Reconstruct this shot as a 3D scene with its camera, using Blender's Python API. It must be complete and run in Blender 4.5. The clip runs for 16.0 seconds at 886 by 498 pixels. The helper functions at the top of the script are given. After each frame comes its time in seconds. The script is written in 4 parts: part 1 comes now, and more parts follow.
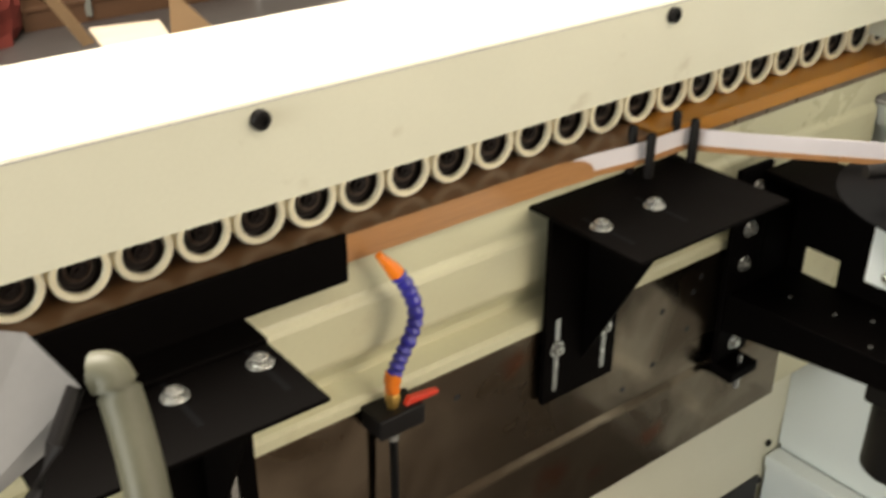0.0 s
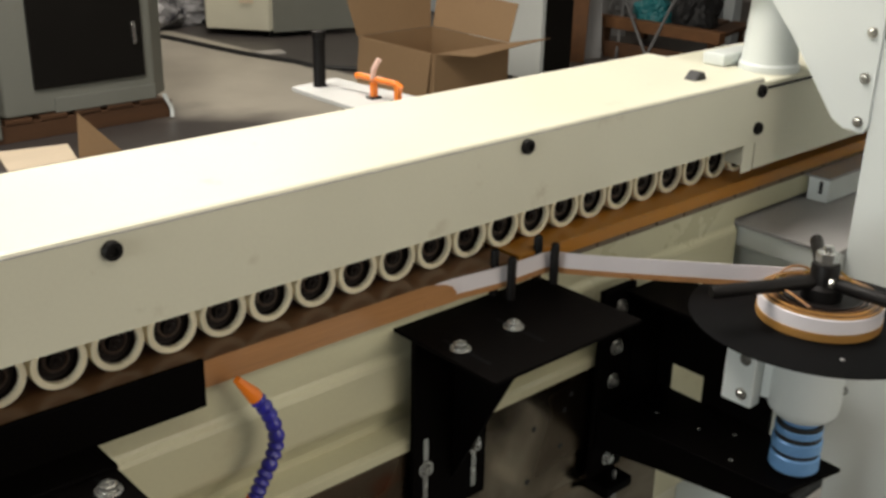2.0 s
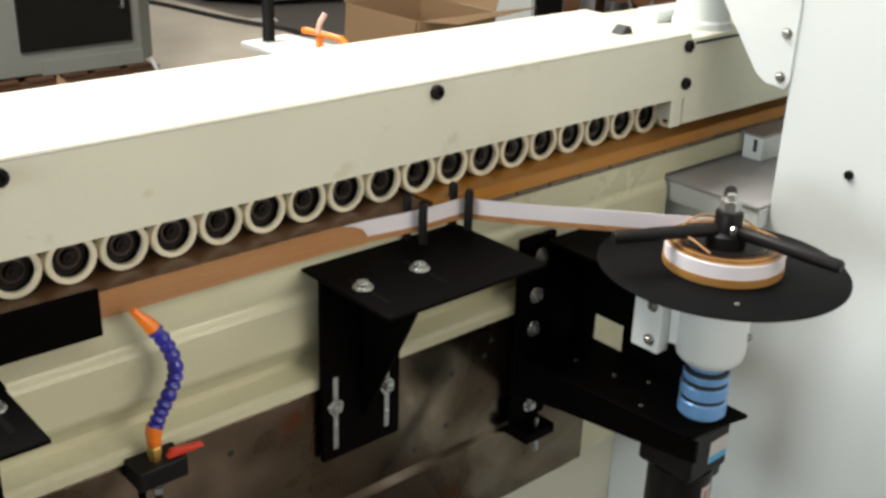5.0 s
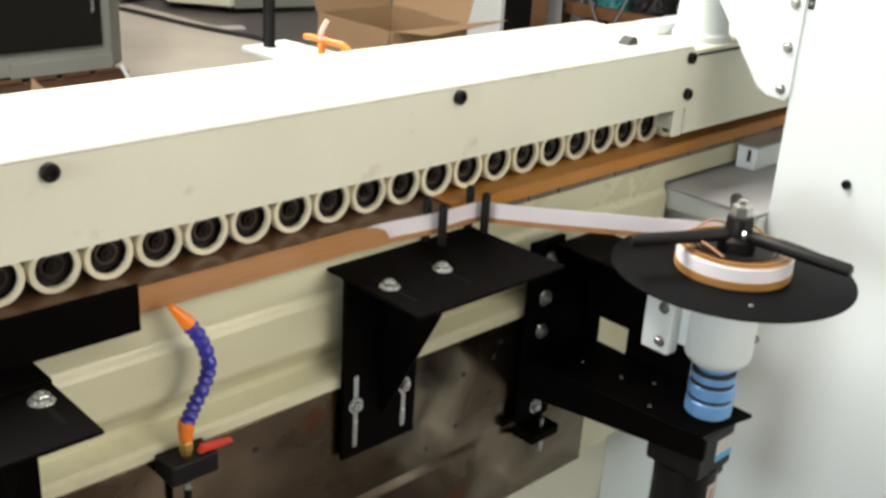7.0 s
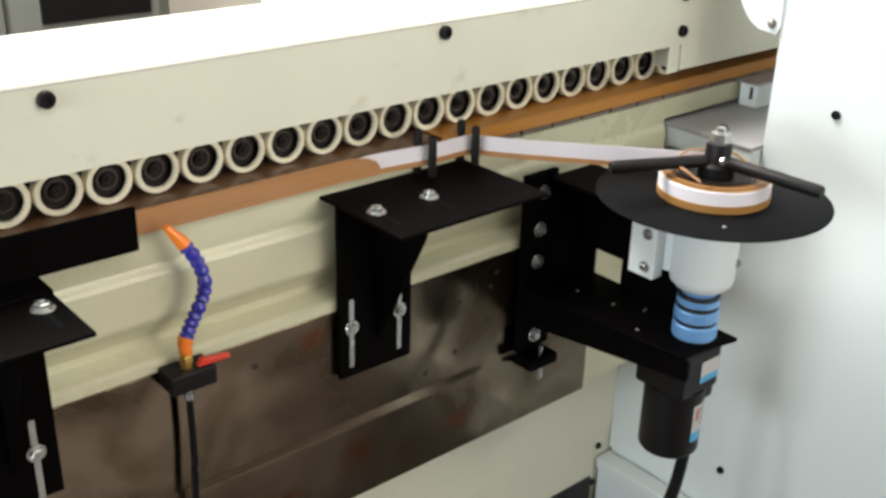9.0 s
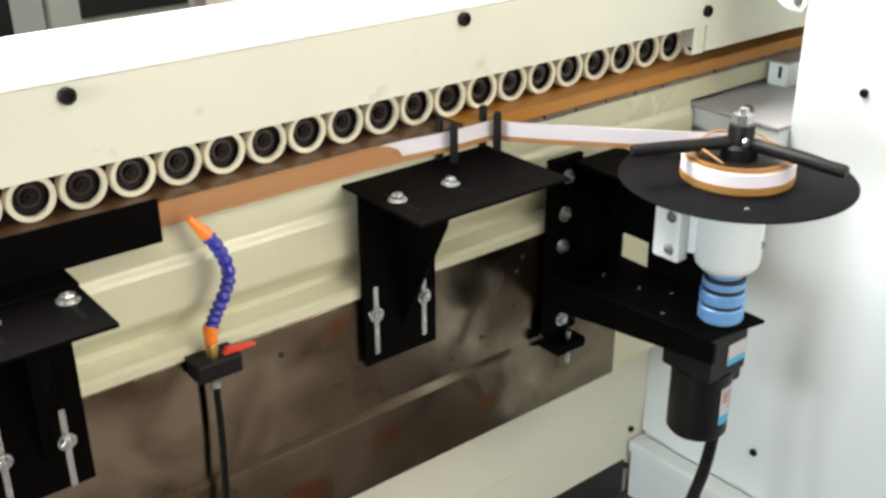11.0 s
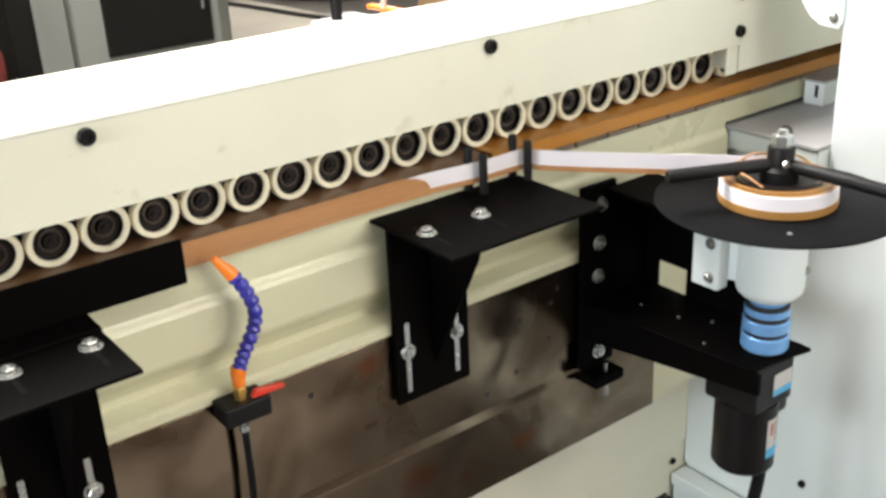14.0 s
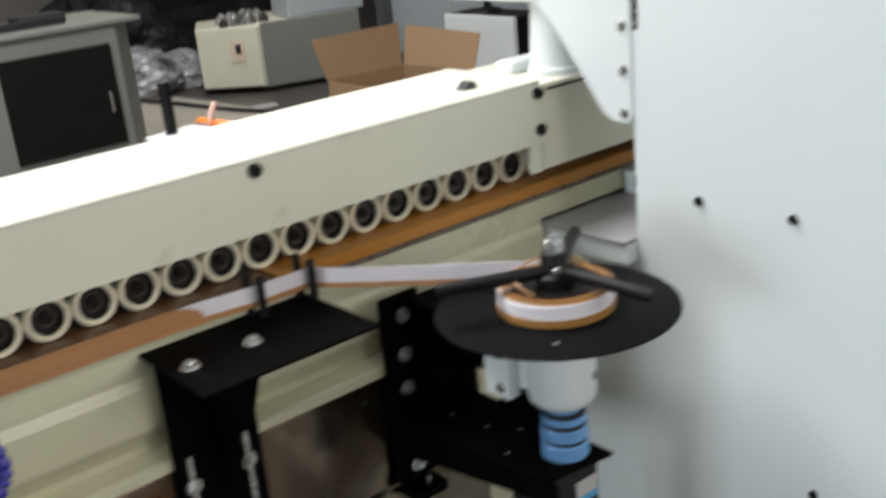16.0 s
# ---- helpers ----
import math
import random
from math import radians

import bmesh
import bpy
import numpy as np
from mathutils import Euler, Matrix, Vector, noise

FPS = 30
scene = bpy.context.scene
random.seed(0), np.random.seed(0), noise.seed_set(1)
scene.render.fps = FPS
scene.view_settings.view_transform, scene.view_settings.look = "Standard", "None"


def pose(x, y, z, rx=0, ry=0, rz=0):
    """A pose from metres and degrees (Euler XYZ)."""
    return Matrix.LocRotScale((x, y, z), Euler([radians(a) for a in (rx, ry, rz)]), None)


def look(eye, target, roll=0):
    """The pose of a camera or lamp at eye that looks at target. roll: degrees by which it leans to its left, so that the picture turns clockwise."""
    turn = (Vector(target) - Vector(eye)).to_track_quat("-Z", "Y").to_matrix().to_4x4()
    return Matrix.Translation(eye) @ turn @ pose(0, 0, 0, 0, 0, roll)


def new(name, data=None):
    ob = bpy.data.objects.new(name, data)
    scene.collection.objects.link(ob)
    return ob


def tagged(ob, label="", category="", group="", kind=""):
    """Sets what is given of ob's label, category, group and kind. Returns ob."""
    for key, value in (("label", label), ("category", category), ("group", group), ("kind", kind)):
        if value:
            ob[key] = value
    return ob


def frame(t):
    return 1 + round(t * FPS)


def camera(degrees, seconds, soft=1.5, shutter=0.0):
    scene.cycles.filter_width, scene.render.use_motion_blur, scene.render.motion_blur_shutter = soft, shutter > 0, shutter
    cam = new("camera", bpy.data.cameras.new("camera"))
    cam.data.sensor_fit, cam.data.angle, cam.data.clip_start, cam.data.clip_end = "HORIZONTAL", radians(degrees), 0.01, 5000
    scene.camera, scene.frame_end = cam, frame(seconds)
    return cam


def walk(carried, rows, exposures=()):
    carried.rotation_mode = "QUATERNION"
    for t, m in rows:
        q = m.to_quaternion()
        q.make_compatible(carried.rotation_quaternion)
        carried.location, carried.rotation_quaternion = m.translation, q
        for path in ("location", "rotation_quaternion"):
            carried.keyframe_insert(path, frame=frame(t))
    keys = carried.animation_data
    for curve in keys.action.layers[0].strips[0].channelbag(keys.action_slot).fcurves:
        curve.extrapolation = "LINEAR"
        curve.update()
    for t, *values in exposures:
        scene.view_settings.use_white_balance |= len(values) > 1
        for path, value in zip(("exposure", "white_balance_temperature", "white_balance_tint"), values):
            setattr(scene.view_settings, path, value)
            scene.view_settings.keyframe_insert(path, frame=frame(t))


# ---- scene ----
cam = camera(45.5, 16.0, soft=3.0, shutter=0.5)
PATH = [
    (0, (-1.811, -1.005, 1.521), (-0.724, 0.385, 0.58), 0.2),
    (0.5, (-1.787, -1.062, 1.522), (-0.622, 0.342, 0.703), -1.0),
    (1, (-1.776, -1.081, 1.54), (-0.568, 0.321, 0.78), -0.5),
    (1.5, (-1.77, -1.091, 1.549), (-0.545, 0.303, 0.804), 0.2),
    (2, (-1.769, -1.092, 1.55), (-0.519, 0.283, 0.812), 1.3),
    (2.5, (-1.762, -1.106, 1.551), (-0.501, 0.261, 0.816), 1.9),
    (3, (-1.751, -1.126, 1.551), (-0.483, 0.234, 0.814), 2.3),
    (3.5, (-1.729, -1.167, 1.546), (-0.474, 0.206, 0.811), 2.1),
    (4, (-1.704, -1.213, 1.54), (-0.47, 0.176, 0.798), 1.7),
    (4.5, (-1.688, -1.236, 1.525), (-0.466, 0.156, 0.771), 1.5),
    (4.7, (-1.687, -1.233, 1.523), (-0.465, 0.15, 0.753), 1.7),
    (6.8, (-1.785, -1.187, 1.513), (-0.494, 0.128, 0.735), 3.6),
    (7, (-1.793, -1.185, 1.515), (-0.493, 0.134, 0.759), 3.5),
    (7.5, (-1.807, -1.192, 1.532), (-0.501, 0.135, 0.802), 3.9),
    (8, (-1.823, -1.211, 1.525), (-0.511, 0.123, 0.816), 3.8),
    (8.5, (-1.802, -1.286, 1.507), (-0.544, 0.08, 0.765), 2.6),
    (9, (-1.774, -1.34, 1.493), (-0.576, 0.038, 0.678), 1.5),
    (11.5, (-1.751, -1.368, 1.5), (-0.628, 0.058, 0.66), -0.6),
    (12, (-1.75, -1.371, 1.5), (-0.632, 0.061, 0.663), -0.8),
    (12.5, (-1.748, -1.366, 1.509), (-0.634, 0.064, 0.664), -0.7),
    (13, (-1.743, -1.366, 1.499), (-0.632, 0.076, 0.671), -1.2),
    (13.5, (-1.736, -1.349, 1.497), (-0.631, 0.107, 0.684), -1.8),
    (14, (-1.723, -1.328, 1.488), (-0.627, 0.145, 0.695), -2.6),
    (14.5, (-1.712, -1.304, 1.48), (-0.62, 0.182, 0.706), -3.4),
    (15, (-1.699, -1.292, 1.487), (-0.588, 0.184, 0.719), -3.7),
    (15.5, (-1.657, -1.303, 1.499), (-0.475, 0.126, 0.749), -3.5),
    (16, (-1.445, -1.477, 1.524), (-0.27, -0.003, 0.855), -5.7),
]
walk(cam, [(t, look(eye, target, roll)) for t, eye, target, roll in PATH],
     exposures=[(0, -0.42, 7900, 10), (0.5, -0.72, 7650, 10), (1, -1.25, 7450, 10), (1.5, -1.42, 7450, 10), (2, -1.42, 7450, 10), (2.7, -1.33, 7350, 10), (3.5, -0.98, 7200, 10), (4.5, -0.9, 7050, 10), (6.8, -0.45, 7050, 10), (7.5, -0.82, 6950, 10), (8.5, -0.86, 6800, 10), (9, -0.44, 6800, 10), (11.5, -0.07, 6850, 10), (13, -0.08, 6850, 10), (14, -0.1, 6850, 10), (15, -0.56, 6850, 10), (16, -1.06, 6500, 10)])

# ---- world, sun, lamps, exposure ----
FLOOR = -0.2
world = bpy.data.worlds.new("world")
scene.world = world
world.use_nodes = True
sky = world.node_tree.nodes.new("ShaderNodeTexSky")
sky.sky_type = 'NISHITA'
sky.sun_disc = False
sky.sun_elevation, sky.sun_rotation = radians(46), radians(34)
world.node_tree.links.new(sky.outputs[0], world.node_tree.nodes["Background"].inputs[0])
world.node_tree.nodes["Background"].inputs[1].default_value = 0.1


def area_lamp(name, eye, target, w, h, power, colour):
    data = bpy.data.lights.new(name, 'AREA')
    data.shape, data.size, data.size_y, data.energy, data.color = 'RECTANGLE', w, h, power, colour
    ob = new(name, data)
    ob.matrix_world = look(eye, target)
    return tagged(ob, kind="structure")


SUN = bpy.data.lights.new("sun", 'SUN')
SUN.energy, SUN.angle, SUN.color = 2.0, radians(0.6), (1.0, 0.96, 0.9)
new("sun", SUN).matrix_world = look((4.0, 6.0, 7.5), (0, 0, 0))
# Unseen sources, added where the burnt beam top, bright rollers and shadows point.
area_lamp("skylight_light", (-1.6, 1.6, 4.45), (-1.6, 1.6, 0), 3.2, 2.2, 850, (0.98, 0.99, 1.0))
area_lamp("skylight_light", (2.2, 6.0, 4.45), (2.2, 6.0, 0), 3.0, 1.6, 300, (1.0, 0.97, 0.92))
area_lamp("skylight_light", (-0.8, -2.7, 4.45), (-0.8, -2.7, 0), 3.6, 1.4, 110, (1.0, 0.98, 0.93))
area_lamp("window_light", (0.6, -4.95, 2.3), (-0.8, 0.0, 0.95), 2.8, 1.8, 185, (1.0, 0.97, 0.92))
area_lamp("doorway_light", (-5.95, -1.0, 1.75), (0.0, -0.4, 0.8), 1.7, 1.1, 250, (0.82, 0.92, 1.0))


# ---- materials ----
def material(name, colour, rough=0.5, metal=0.0, vary=0.08, scale=8.0, bump=0.05, fine=120.0, stain=None, stain_scale=3.0, stain_cut=0.62,
             stretch=(1, 1, 1), coat=0.0, rand=0.0, spec=0.5, stain_soft=0.14):
    m = bpy.data.materials.new(name)
    m.use_nodes = True
    nt = m.node_tree
    n, l = nt.nodes, nt.links
    b = n["Principled BSDF"]
    b.inputs["Metallic"].default_value = metal
    b.inputs["Coat Weight"].default_value = coat
    b.inputs["Specular IOR Level"].default_value = spec
    tc = n.new("ShaderNodeTexCoord")
    mp = n.new("ShaderNodeMapping")
    mp.inputs["Scale"].default_value = stretch
    l.new(tc.outputs["Object"], mp.inputs["Vector"])
    big = n.new("ShaderNodeTexNoise")
    big.inputs["Scale"].default_value, big.inputs["Detail"].default_value = scale, 6
    l.new(mp.outputs[0], big.inputs["Vector"])
    small = n.new("ShaderNodeTexNoise")
    small.inputs["Scale"].default_value, small.inputs["Detail"].default_value = fine, 4
    l.new(mp.outputs[0], small.inputs["Vector"])
    ramp = n.new("ShaderNodeMix")
    ramp.data_type = 'RGBA'
    lo = [max(0.0, c * (1 - 2.2 * vary)) for c in colour] + [1]
    hi = [min(1.0, c * (1 + 1.6 * vary)) for c in colour] + [1]
    ramp.inputs["A"].default_value, ramp.inputs["B"].default_value = lo, hi
    add = n.new("ShaderNodeMath")
    add.operation = 'MULTIPLY_ADD'
    add.inputs[1].default_value = 0.35
    l.new(small.outputs["Fac"], add.inputs[0])
    sc = n.new("ShaderNodeMath")
    sc.operation = 'MULTIPLY'
    sc.inputs[1].default_value = 0.65
    l.new(big.outputs["Fac"], sc.inputs[0])
    l.new(sc.outputs[0], add.inputs[2])
    l.new(add.outputs[0], ramp.inputs["Factor"])
    out = ramp.outputs["Result"]
    if rand:
        info = n.new("ShaderNodeObjectInfo")
        hsv = n.new("ShaderNodeHueSaturation")
        mr = n.new("ShaderNodeMapRange")
        mr.inputs["To Min"].default_value, mr.inputs["To Max"].default_value = 1 - rand, 1 + rand
        l.new(info.outputs["Random"], mr.inputs["Value"])
        l.new(mr.outputs[0], hsv.inputs["Value"])
        l.new(out, hsv.inputs["Color"])
        out = hsv.outputs[0]
    if stain:
        st = n.new("ShaderNodeTexNoise")
        st.inputs["Scale"].default_value, st.inputs["Detail"].default_value, st.inputs["Roughness"].default_value = stain_scale, 8, 0.65
        l.new(mp.outputs[0], st.inputs["Vector"])
        cut = n.new("ShaderNodeMapRange")
        cut.inputs["From Min"].default_value, cut.inputs["From Max"].default_value = stain_cut, stain_cut + stain_soft
        l.new(st.outputs["Fac"], cut.inputs["Value"])
        mx = n.new("ShaderNodeMix")
        mx.data_type = 'RGBA'
        mx.inputs["B"].default_value = (*stain, 1)
        l.new(cut.outputs[0], mx.inputs["Factor"])
        l.new(out, mx.inputs["A"])
        out = mx.outputs["Result"]
    l.new(out, b.inputs["Base Color"])
    rr = n.new("ShaderNodeMapRange")
    rr.inputs["To Min"].default_value, rr.inputs["To Max"].default_value = max(0.02, rough - 0.1), min(1.0, rough + 0.12)
    l.new(big.outputs["Fac"], rr.inputs["Value"])
    l.new(rr.outputs[0], b.inputs["Roughness"])
    if bump:
        bp = n.new("ShaderNodeBump")
        bp.inputs["Strength"].default_value, bp.inputs["Distance"].default_value = bump, 0.004
        l.new(add.outputs[0], bp.inputs["Height"])
        l.new(bp.outputs[0], b.inputs["Normal"])
    return m


M_CREAM = material("cream_paint", (0.66, 0.645, 0.525), 0.42, vary=0.055, scale=5, fine=200, bump=0.04, stain=(0.40, 0.35, 0.25), stain_scale=9, stain_cut=0.645, stain_soft=0.2)
M_RAIL = material("yellower_cream_paint", (0.56, 0.54, 0.375), 0.28, vary=0.07, scale=3, fine=160, bump=0.04, stain=(0.40, 0.35, 0.22), stain_scale=6, stain_cut=0.60, stain_soft=0.25)
M_WHITE = material("pale_enamel", (0.67, 0.71, 0.70), 0.45, vary=0.03, scale=3, fine=300, bump=0.04, stain=(0.55, 0.56, 0.53), stain_scale=4, stain_cut=0.70)
M_BLACK = material("black_paint", (0.0018, 0.0013, 0.0012), 0.6, vary=0.25, scale=9, fine=200, bump=0.08, stain=(0.007, 0.006, 0.005), stain_scale=14, stain_cut=0.70, spec=0.03)
M_DISC = material("black_sheet", (0.003, 0.003, 0.0034), 0.55, vary=0.2, scale=6, fine=300, bump=0.03, stain=(0.014, 0.014, 0.014), stain_scale=9, spec=0.05)
M_STEEL = material("milled_steel", (0.20, 0.152, 0.108), 0.16, metal=1.0, vary=0.34, scale=2.6, fine=70, bump=0.005, stain=(0.11, 0.068, 0.046), stain_scale=7.0, stain_cut=0.56, stain_soft=0.25, stretch=(0.8, 1, 1.6))


def clouded(m, low, high, scale, cut=(0.38, 0.66), most=0.75):
    """Large cloudy patches between two tones, with their own gloss."""
    n, l = m.node_tree.nodes, m.node_tree.links
    b = n["Principled BSDF"]
    tc = n.new("ShaderNodeTexCoord")
    cloud = n.new("ShaderNodeTexNoise")
    cloud.inputs["Scale"].default_value, cloud.inputs["Detail"].default_value, cloud.inputs["Distortion"].default_value = scale, 5, 0.6
    l.new(tc.outputs["Object"], cloud.inputs["Vector"])
    tone = n.new("ShaderNodeMapRange")
    tone.inputs["From Min"].default_value, tone.inputs["From Max"].default_value = cut
    l.new(cloud.outputs["Fac"], tone.inputs["Value"])
    two = n.new("ShaderNodeMix")
    two.data_type = 'RGBA'
    two.inputs["A"].default_value, two.inputs["B"].default_value = (*low, 1), (*high, 1)
    l.new(tone.outputs[0], two.inputs["Factor"])
    mx = n.new("ShaderNodeMix")
    mx.data_type = 'RGBA'
    mx.inputs["Factor"].default_value = most
    l.new(b.inputs["Base Color"].links[0].from_socket, mx.inputs["A"])
    l.new(two.outputs["Result"], mx.inputs["B"])
    l.new(mx.outputs["Result"], b.inputs["Base Color"])
    gloss = n.new("ShaderNodeMapRange")
    gloss.inputs["To Min"].default_value, gloss.inputs["To Max"].default_value = 0.30, 0.11
    l.new(tone.outputs[0], gloss.inputs["Value"])
    l.new(gloss.outputs[0], b.inputs["Roughness"])


clouded(M_STEEL, (0.07, 0.046, 0.027), (0.235, 0.185, 0.135), 6.5)


def rust_spots(m, spots, colour=(0.16, 0.055, 0.026, 1), most=0.8):
    """Soft reddish rust patches at given (x, z, radius) on the plate."""
    n, l = m.node_tree.nodes, m.node_tree.links
    b = n["Principled BSDF"]
    tc = n.new("ShaderNodeTexCoord")
    rag = n.new("ShaderNodeTexNoise")
    rag.inputs["Scale"].default_value, rag.inputs["Detail"].default_value = 28, 7
    l.new(tc.outputs["Object"], rag.inputs["Vector"])
    for x, z, r in spots:
        mp = n.new("ShaderNodeMapping")
        mp.inputs["Location"].default_value = (-x, 0, -z * 1.5)
        mp.inputs["Scale"].default_value = (1, 0, 1.5)
        l.new(tc.outputs["Object"], mp.inputs["Vector"])
        ln = n.new("ShaderNodeVectorMath")
        ln.operation = 'LENGTH'
        l.new(mp.outputs[0], ln.inputs[0])
        ad = n.new("ShaderNodeMath")
        ad.operation = 'MULTIPLY_ADD'
        ad.inputs[1].default_value = r * 3.2
        l.new(rag.outputs["Fac"], ad.inputs[0])
        l.new(ln.outputs["Value"], ad.inputs[2])
        mr = n.new("ShaderNodeMapRange")
        mr.inputs["From Min"].default_value, mr.inputs["From Max"].default_value = r * 2.75, r * 1.7
        mr.inputs["To Max"].default_value = most
        l.new(ad.outputs[0], mr.inputs["Value"])
        mx = n.new("ShaderNodeMix")
        mx.data_type = 'RGBA'
        mx.inputs["B"].default_value = colour
        l.new(b.inputs["Base Color"].links[0].from_socket, mx.inputs["A"])
        l.new(mr.outputs[0], mx.inputs["Factor"])
        l.new(mx.outputs["Result"], b.inputs["Base Color"])


rust_spots(M_STEEL, ((-0.945, 0.655, 0.032), (-0.62, 0.375, 0.03), (-1.02, 0.35, 0.055), (-0.86, 0.40, 0.045), (-0.75, 0.36, 0.02), (-1.45, 0.42, 0.05), (-0.40, 0.50, 0.025)))
rust_spots(M_CREAM, ((-0.837, 1.038, 0.016), (-1.146, 1.061, 0.012), (-0.855, 1.028, 0.012)), (0.36, 0.30, 0.20, 1), 0.28)
M_ZINC = material("zinc_bolt", (0.46, 0.46, 0.44), 0.24, metal=0.85, vary=0.15, scale=40, fine=300, bump=0.05)
M_OXIDE = material("black_oxide", (0.008, 0.007, 0.007), 0.45, metal=0.0, vary=0.2, scale=40, fine=300, spec=0.16)
M_TYRE = material("cream_rubber", (0.90, 0.80, 0.60), 0.45, vary=0.10, scale=30, fine=220, bump=0.05, stain=(0.40, 0.30, 0.18), stain_scale=26, stain_cut=0.66, rand=0.07)
M_HUB = material("dark_hub", (0.012, 0.007, 0.006), 0.4, vary=0.3, scale=30, fine=200, metal=0.3, rand=0.2)
M_BEAR = material("bearing_steel", (0.17, 0.13, 0.11), 0.3, metal=0.9, vary=0.2, scale=50)
M_BOARD = material("brown_melamine", (0.135, 0.066, 0.03), 0.35, vary=0.25, scale=6, fine=90, bump=0.05, stretch=(0.25, 4, 4))
M_BOARD2 = material("amber_melamine", (0.40, 0.165, 0.02), 0.35, vary=0.18, scale=6, fine=90, bump=0.04, stretch=(0.25, 4, 4))
M_COPPER = material("wood_grain_band", (0.43, 0.21, 0.088), 0.33, vary=0.3, scale=8, fine=120, bump=0.03, stretch=(0.2, 5, 6), coat=0.2)
M_LILAC = material("primed_band", (0.70, 0.66, 0.69), 0.4, vary=0.05, scale=10, fine=200, bump=0.02)
M_AMBER = material("amber_band", (0.36, 0.18, 0.05), 0.35, vary=0.2, scale=12, fine=400, bump=0.06, stretch=(1, 1, 8))
M_PAD = material("worn_pad_rubber", (0.17, 0.13, 0.095), 0.7, vary=0.25, scale=14, fine=180, bump=0.2, rand=0.15)
M_BLUEHOSE = material("blue_plastic", (0.022, 0.02, 0.30), 0.3, vary=0.15, scale=40, fine=300, coat=0.3)
M_ORANGE = material("orange_plastic", (0.85, 0.20, 0.015), 0.35, vary=0.12, scale=40, coat=0.2)
M_RED = material("red_plastic", (0.62, 0.04, 0.02), 0.4, vary=0.15, scale=40)
M_BRASS = material("brass", (0.60, 0.36, 0.10), 0.3, metal=0.9, vary=0.15, scale=60)
M_COUP = material("light_blue_anodised", (0.16, 0.36, 0.66), 0.35, metal=0.25, vary=0.12, scale=20, fine=200)
M_MOTOR = material("motor_black", (0.005, 0.004, 0.004), 0.42, vary=0.2, scale=20, fine=300, bump=0.1, spec=0.2)
M_LABELW = material("label_paper", (0.42, 0.40, 0.38), 0.5, vary=0.05, scale=30)
M_LABELB = material("label_blue", (0.05, 0.30, 0.52), 0.5, vary=0.05, scale=30)
M_LABELR = material("label_red", (0.32, 0.14, 0.11), 0.5, vary=0.05, scale=30)
M_LID = material("grey_enamel", (0.33, 0.32, 0.32), 0.45, vary=0.08, scale=6, fine=160, stain=(0.28, 0.27, 0.26), stain_scale=6)
M_GREYTOP = material("grey_plate", (0.36, 0.35, 0.35), 0.35, metal=0.5, vary=0.12, scale=8, fine=160)
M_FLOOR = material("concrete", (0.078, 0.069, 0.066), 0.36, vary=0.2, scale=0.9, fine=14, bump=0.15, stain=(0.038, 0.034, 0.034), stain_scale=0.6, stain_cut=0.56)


def painted_light_pool(m):
    """Light pool painted into the floor colour: sharp along the cable, ragged opposite."""
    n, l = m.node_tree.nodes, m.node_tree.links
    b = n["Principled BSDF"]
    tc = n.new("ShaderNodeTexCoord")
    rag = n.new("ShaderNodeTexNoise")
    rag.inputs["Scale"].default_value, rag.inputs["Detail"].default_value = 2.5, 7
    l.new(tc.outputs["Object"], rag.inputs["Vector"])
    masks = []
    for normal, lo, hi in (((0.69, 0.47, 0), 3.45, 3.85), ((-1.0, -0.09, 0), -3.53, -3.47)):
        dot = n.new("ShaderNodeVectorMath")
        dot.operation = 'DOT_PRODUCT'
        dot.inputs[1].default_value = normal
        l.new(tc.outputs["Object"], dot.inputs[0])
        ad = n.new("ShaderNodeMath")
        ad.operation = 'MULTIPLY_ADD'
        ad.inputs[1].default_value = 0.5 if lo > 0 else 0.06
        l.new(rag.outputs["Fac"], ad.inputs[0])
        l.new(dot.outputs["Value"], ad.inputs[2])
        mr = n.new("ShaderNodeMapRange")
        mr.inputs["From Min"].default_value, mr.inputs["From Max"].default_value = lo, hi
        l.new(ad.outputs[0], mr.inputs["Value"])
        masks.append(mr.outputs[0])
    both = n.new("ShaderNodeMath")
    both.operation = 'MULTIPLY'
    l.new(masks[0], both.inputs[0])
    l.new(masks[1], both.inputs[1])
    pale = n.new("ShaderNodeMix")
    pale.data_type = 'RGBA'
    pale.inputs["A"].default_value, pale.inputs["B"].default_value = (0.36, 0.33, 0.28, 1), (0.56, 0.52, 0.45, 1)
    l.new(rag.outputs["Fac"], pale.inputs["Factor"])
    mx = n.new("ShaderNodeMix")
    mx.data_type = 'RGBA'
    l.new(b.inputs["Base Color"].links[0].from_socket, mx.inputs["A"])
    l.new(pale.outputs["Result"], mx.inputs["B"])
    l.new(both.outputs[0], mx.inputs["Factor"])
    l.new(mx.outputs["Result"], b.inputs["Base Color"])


painted_light_pool(M_FLOOR)
M_WALL = material("dull_plaster", (0.30, 0.28, 0.26), 0.8, vary=0.2, scale=0.8, fine=20, bump=0.1, stain=(0.12, 0.11, 0.10), stain_scale=0.5)
M_GREEN = material("grey_green_paint", (0.20, 0.205, 0.18), 0.5, vary=0.08, scale=3, fine=80, stain=(0.2, 0.19, 0.16), stain_scale=3)
M_LEVER = material("olive_paint", (0.085, 0.083, 0.055), 0.5, vary=0.12, scale=10, fine=160, stain=(0.07, 0.065, 0.05), stain_scale=20)
M_SHEET = material("dull_grey_sheet", (0.15, 0.15, 0.152), 0.5, vary=0.12, scale=8, fine=120, stain=(0.08, 0.075, 0.07), stain_scale=10)
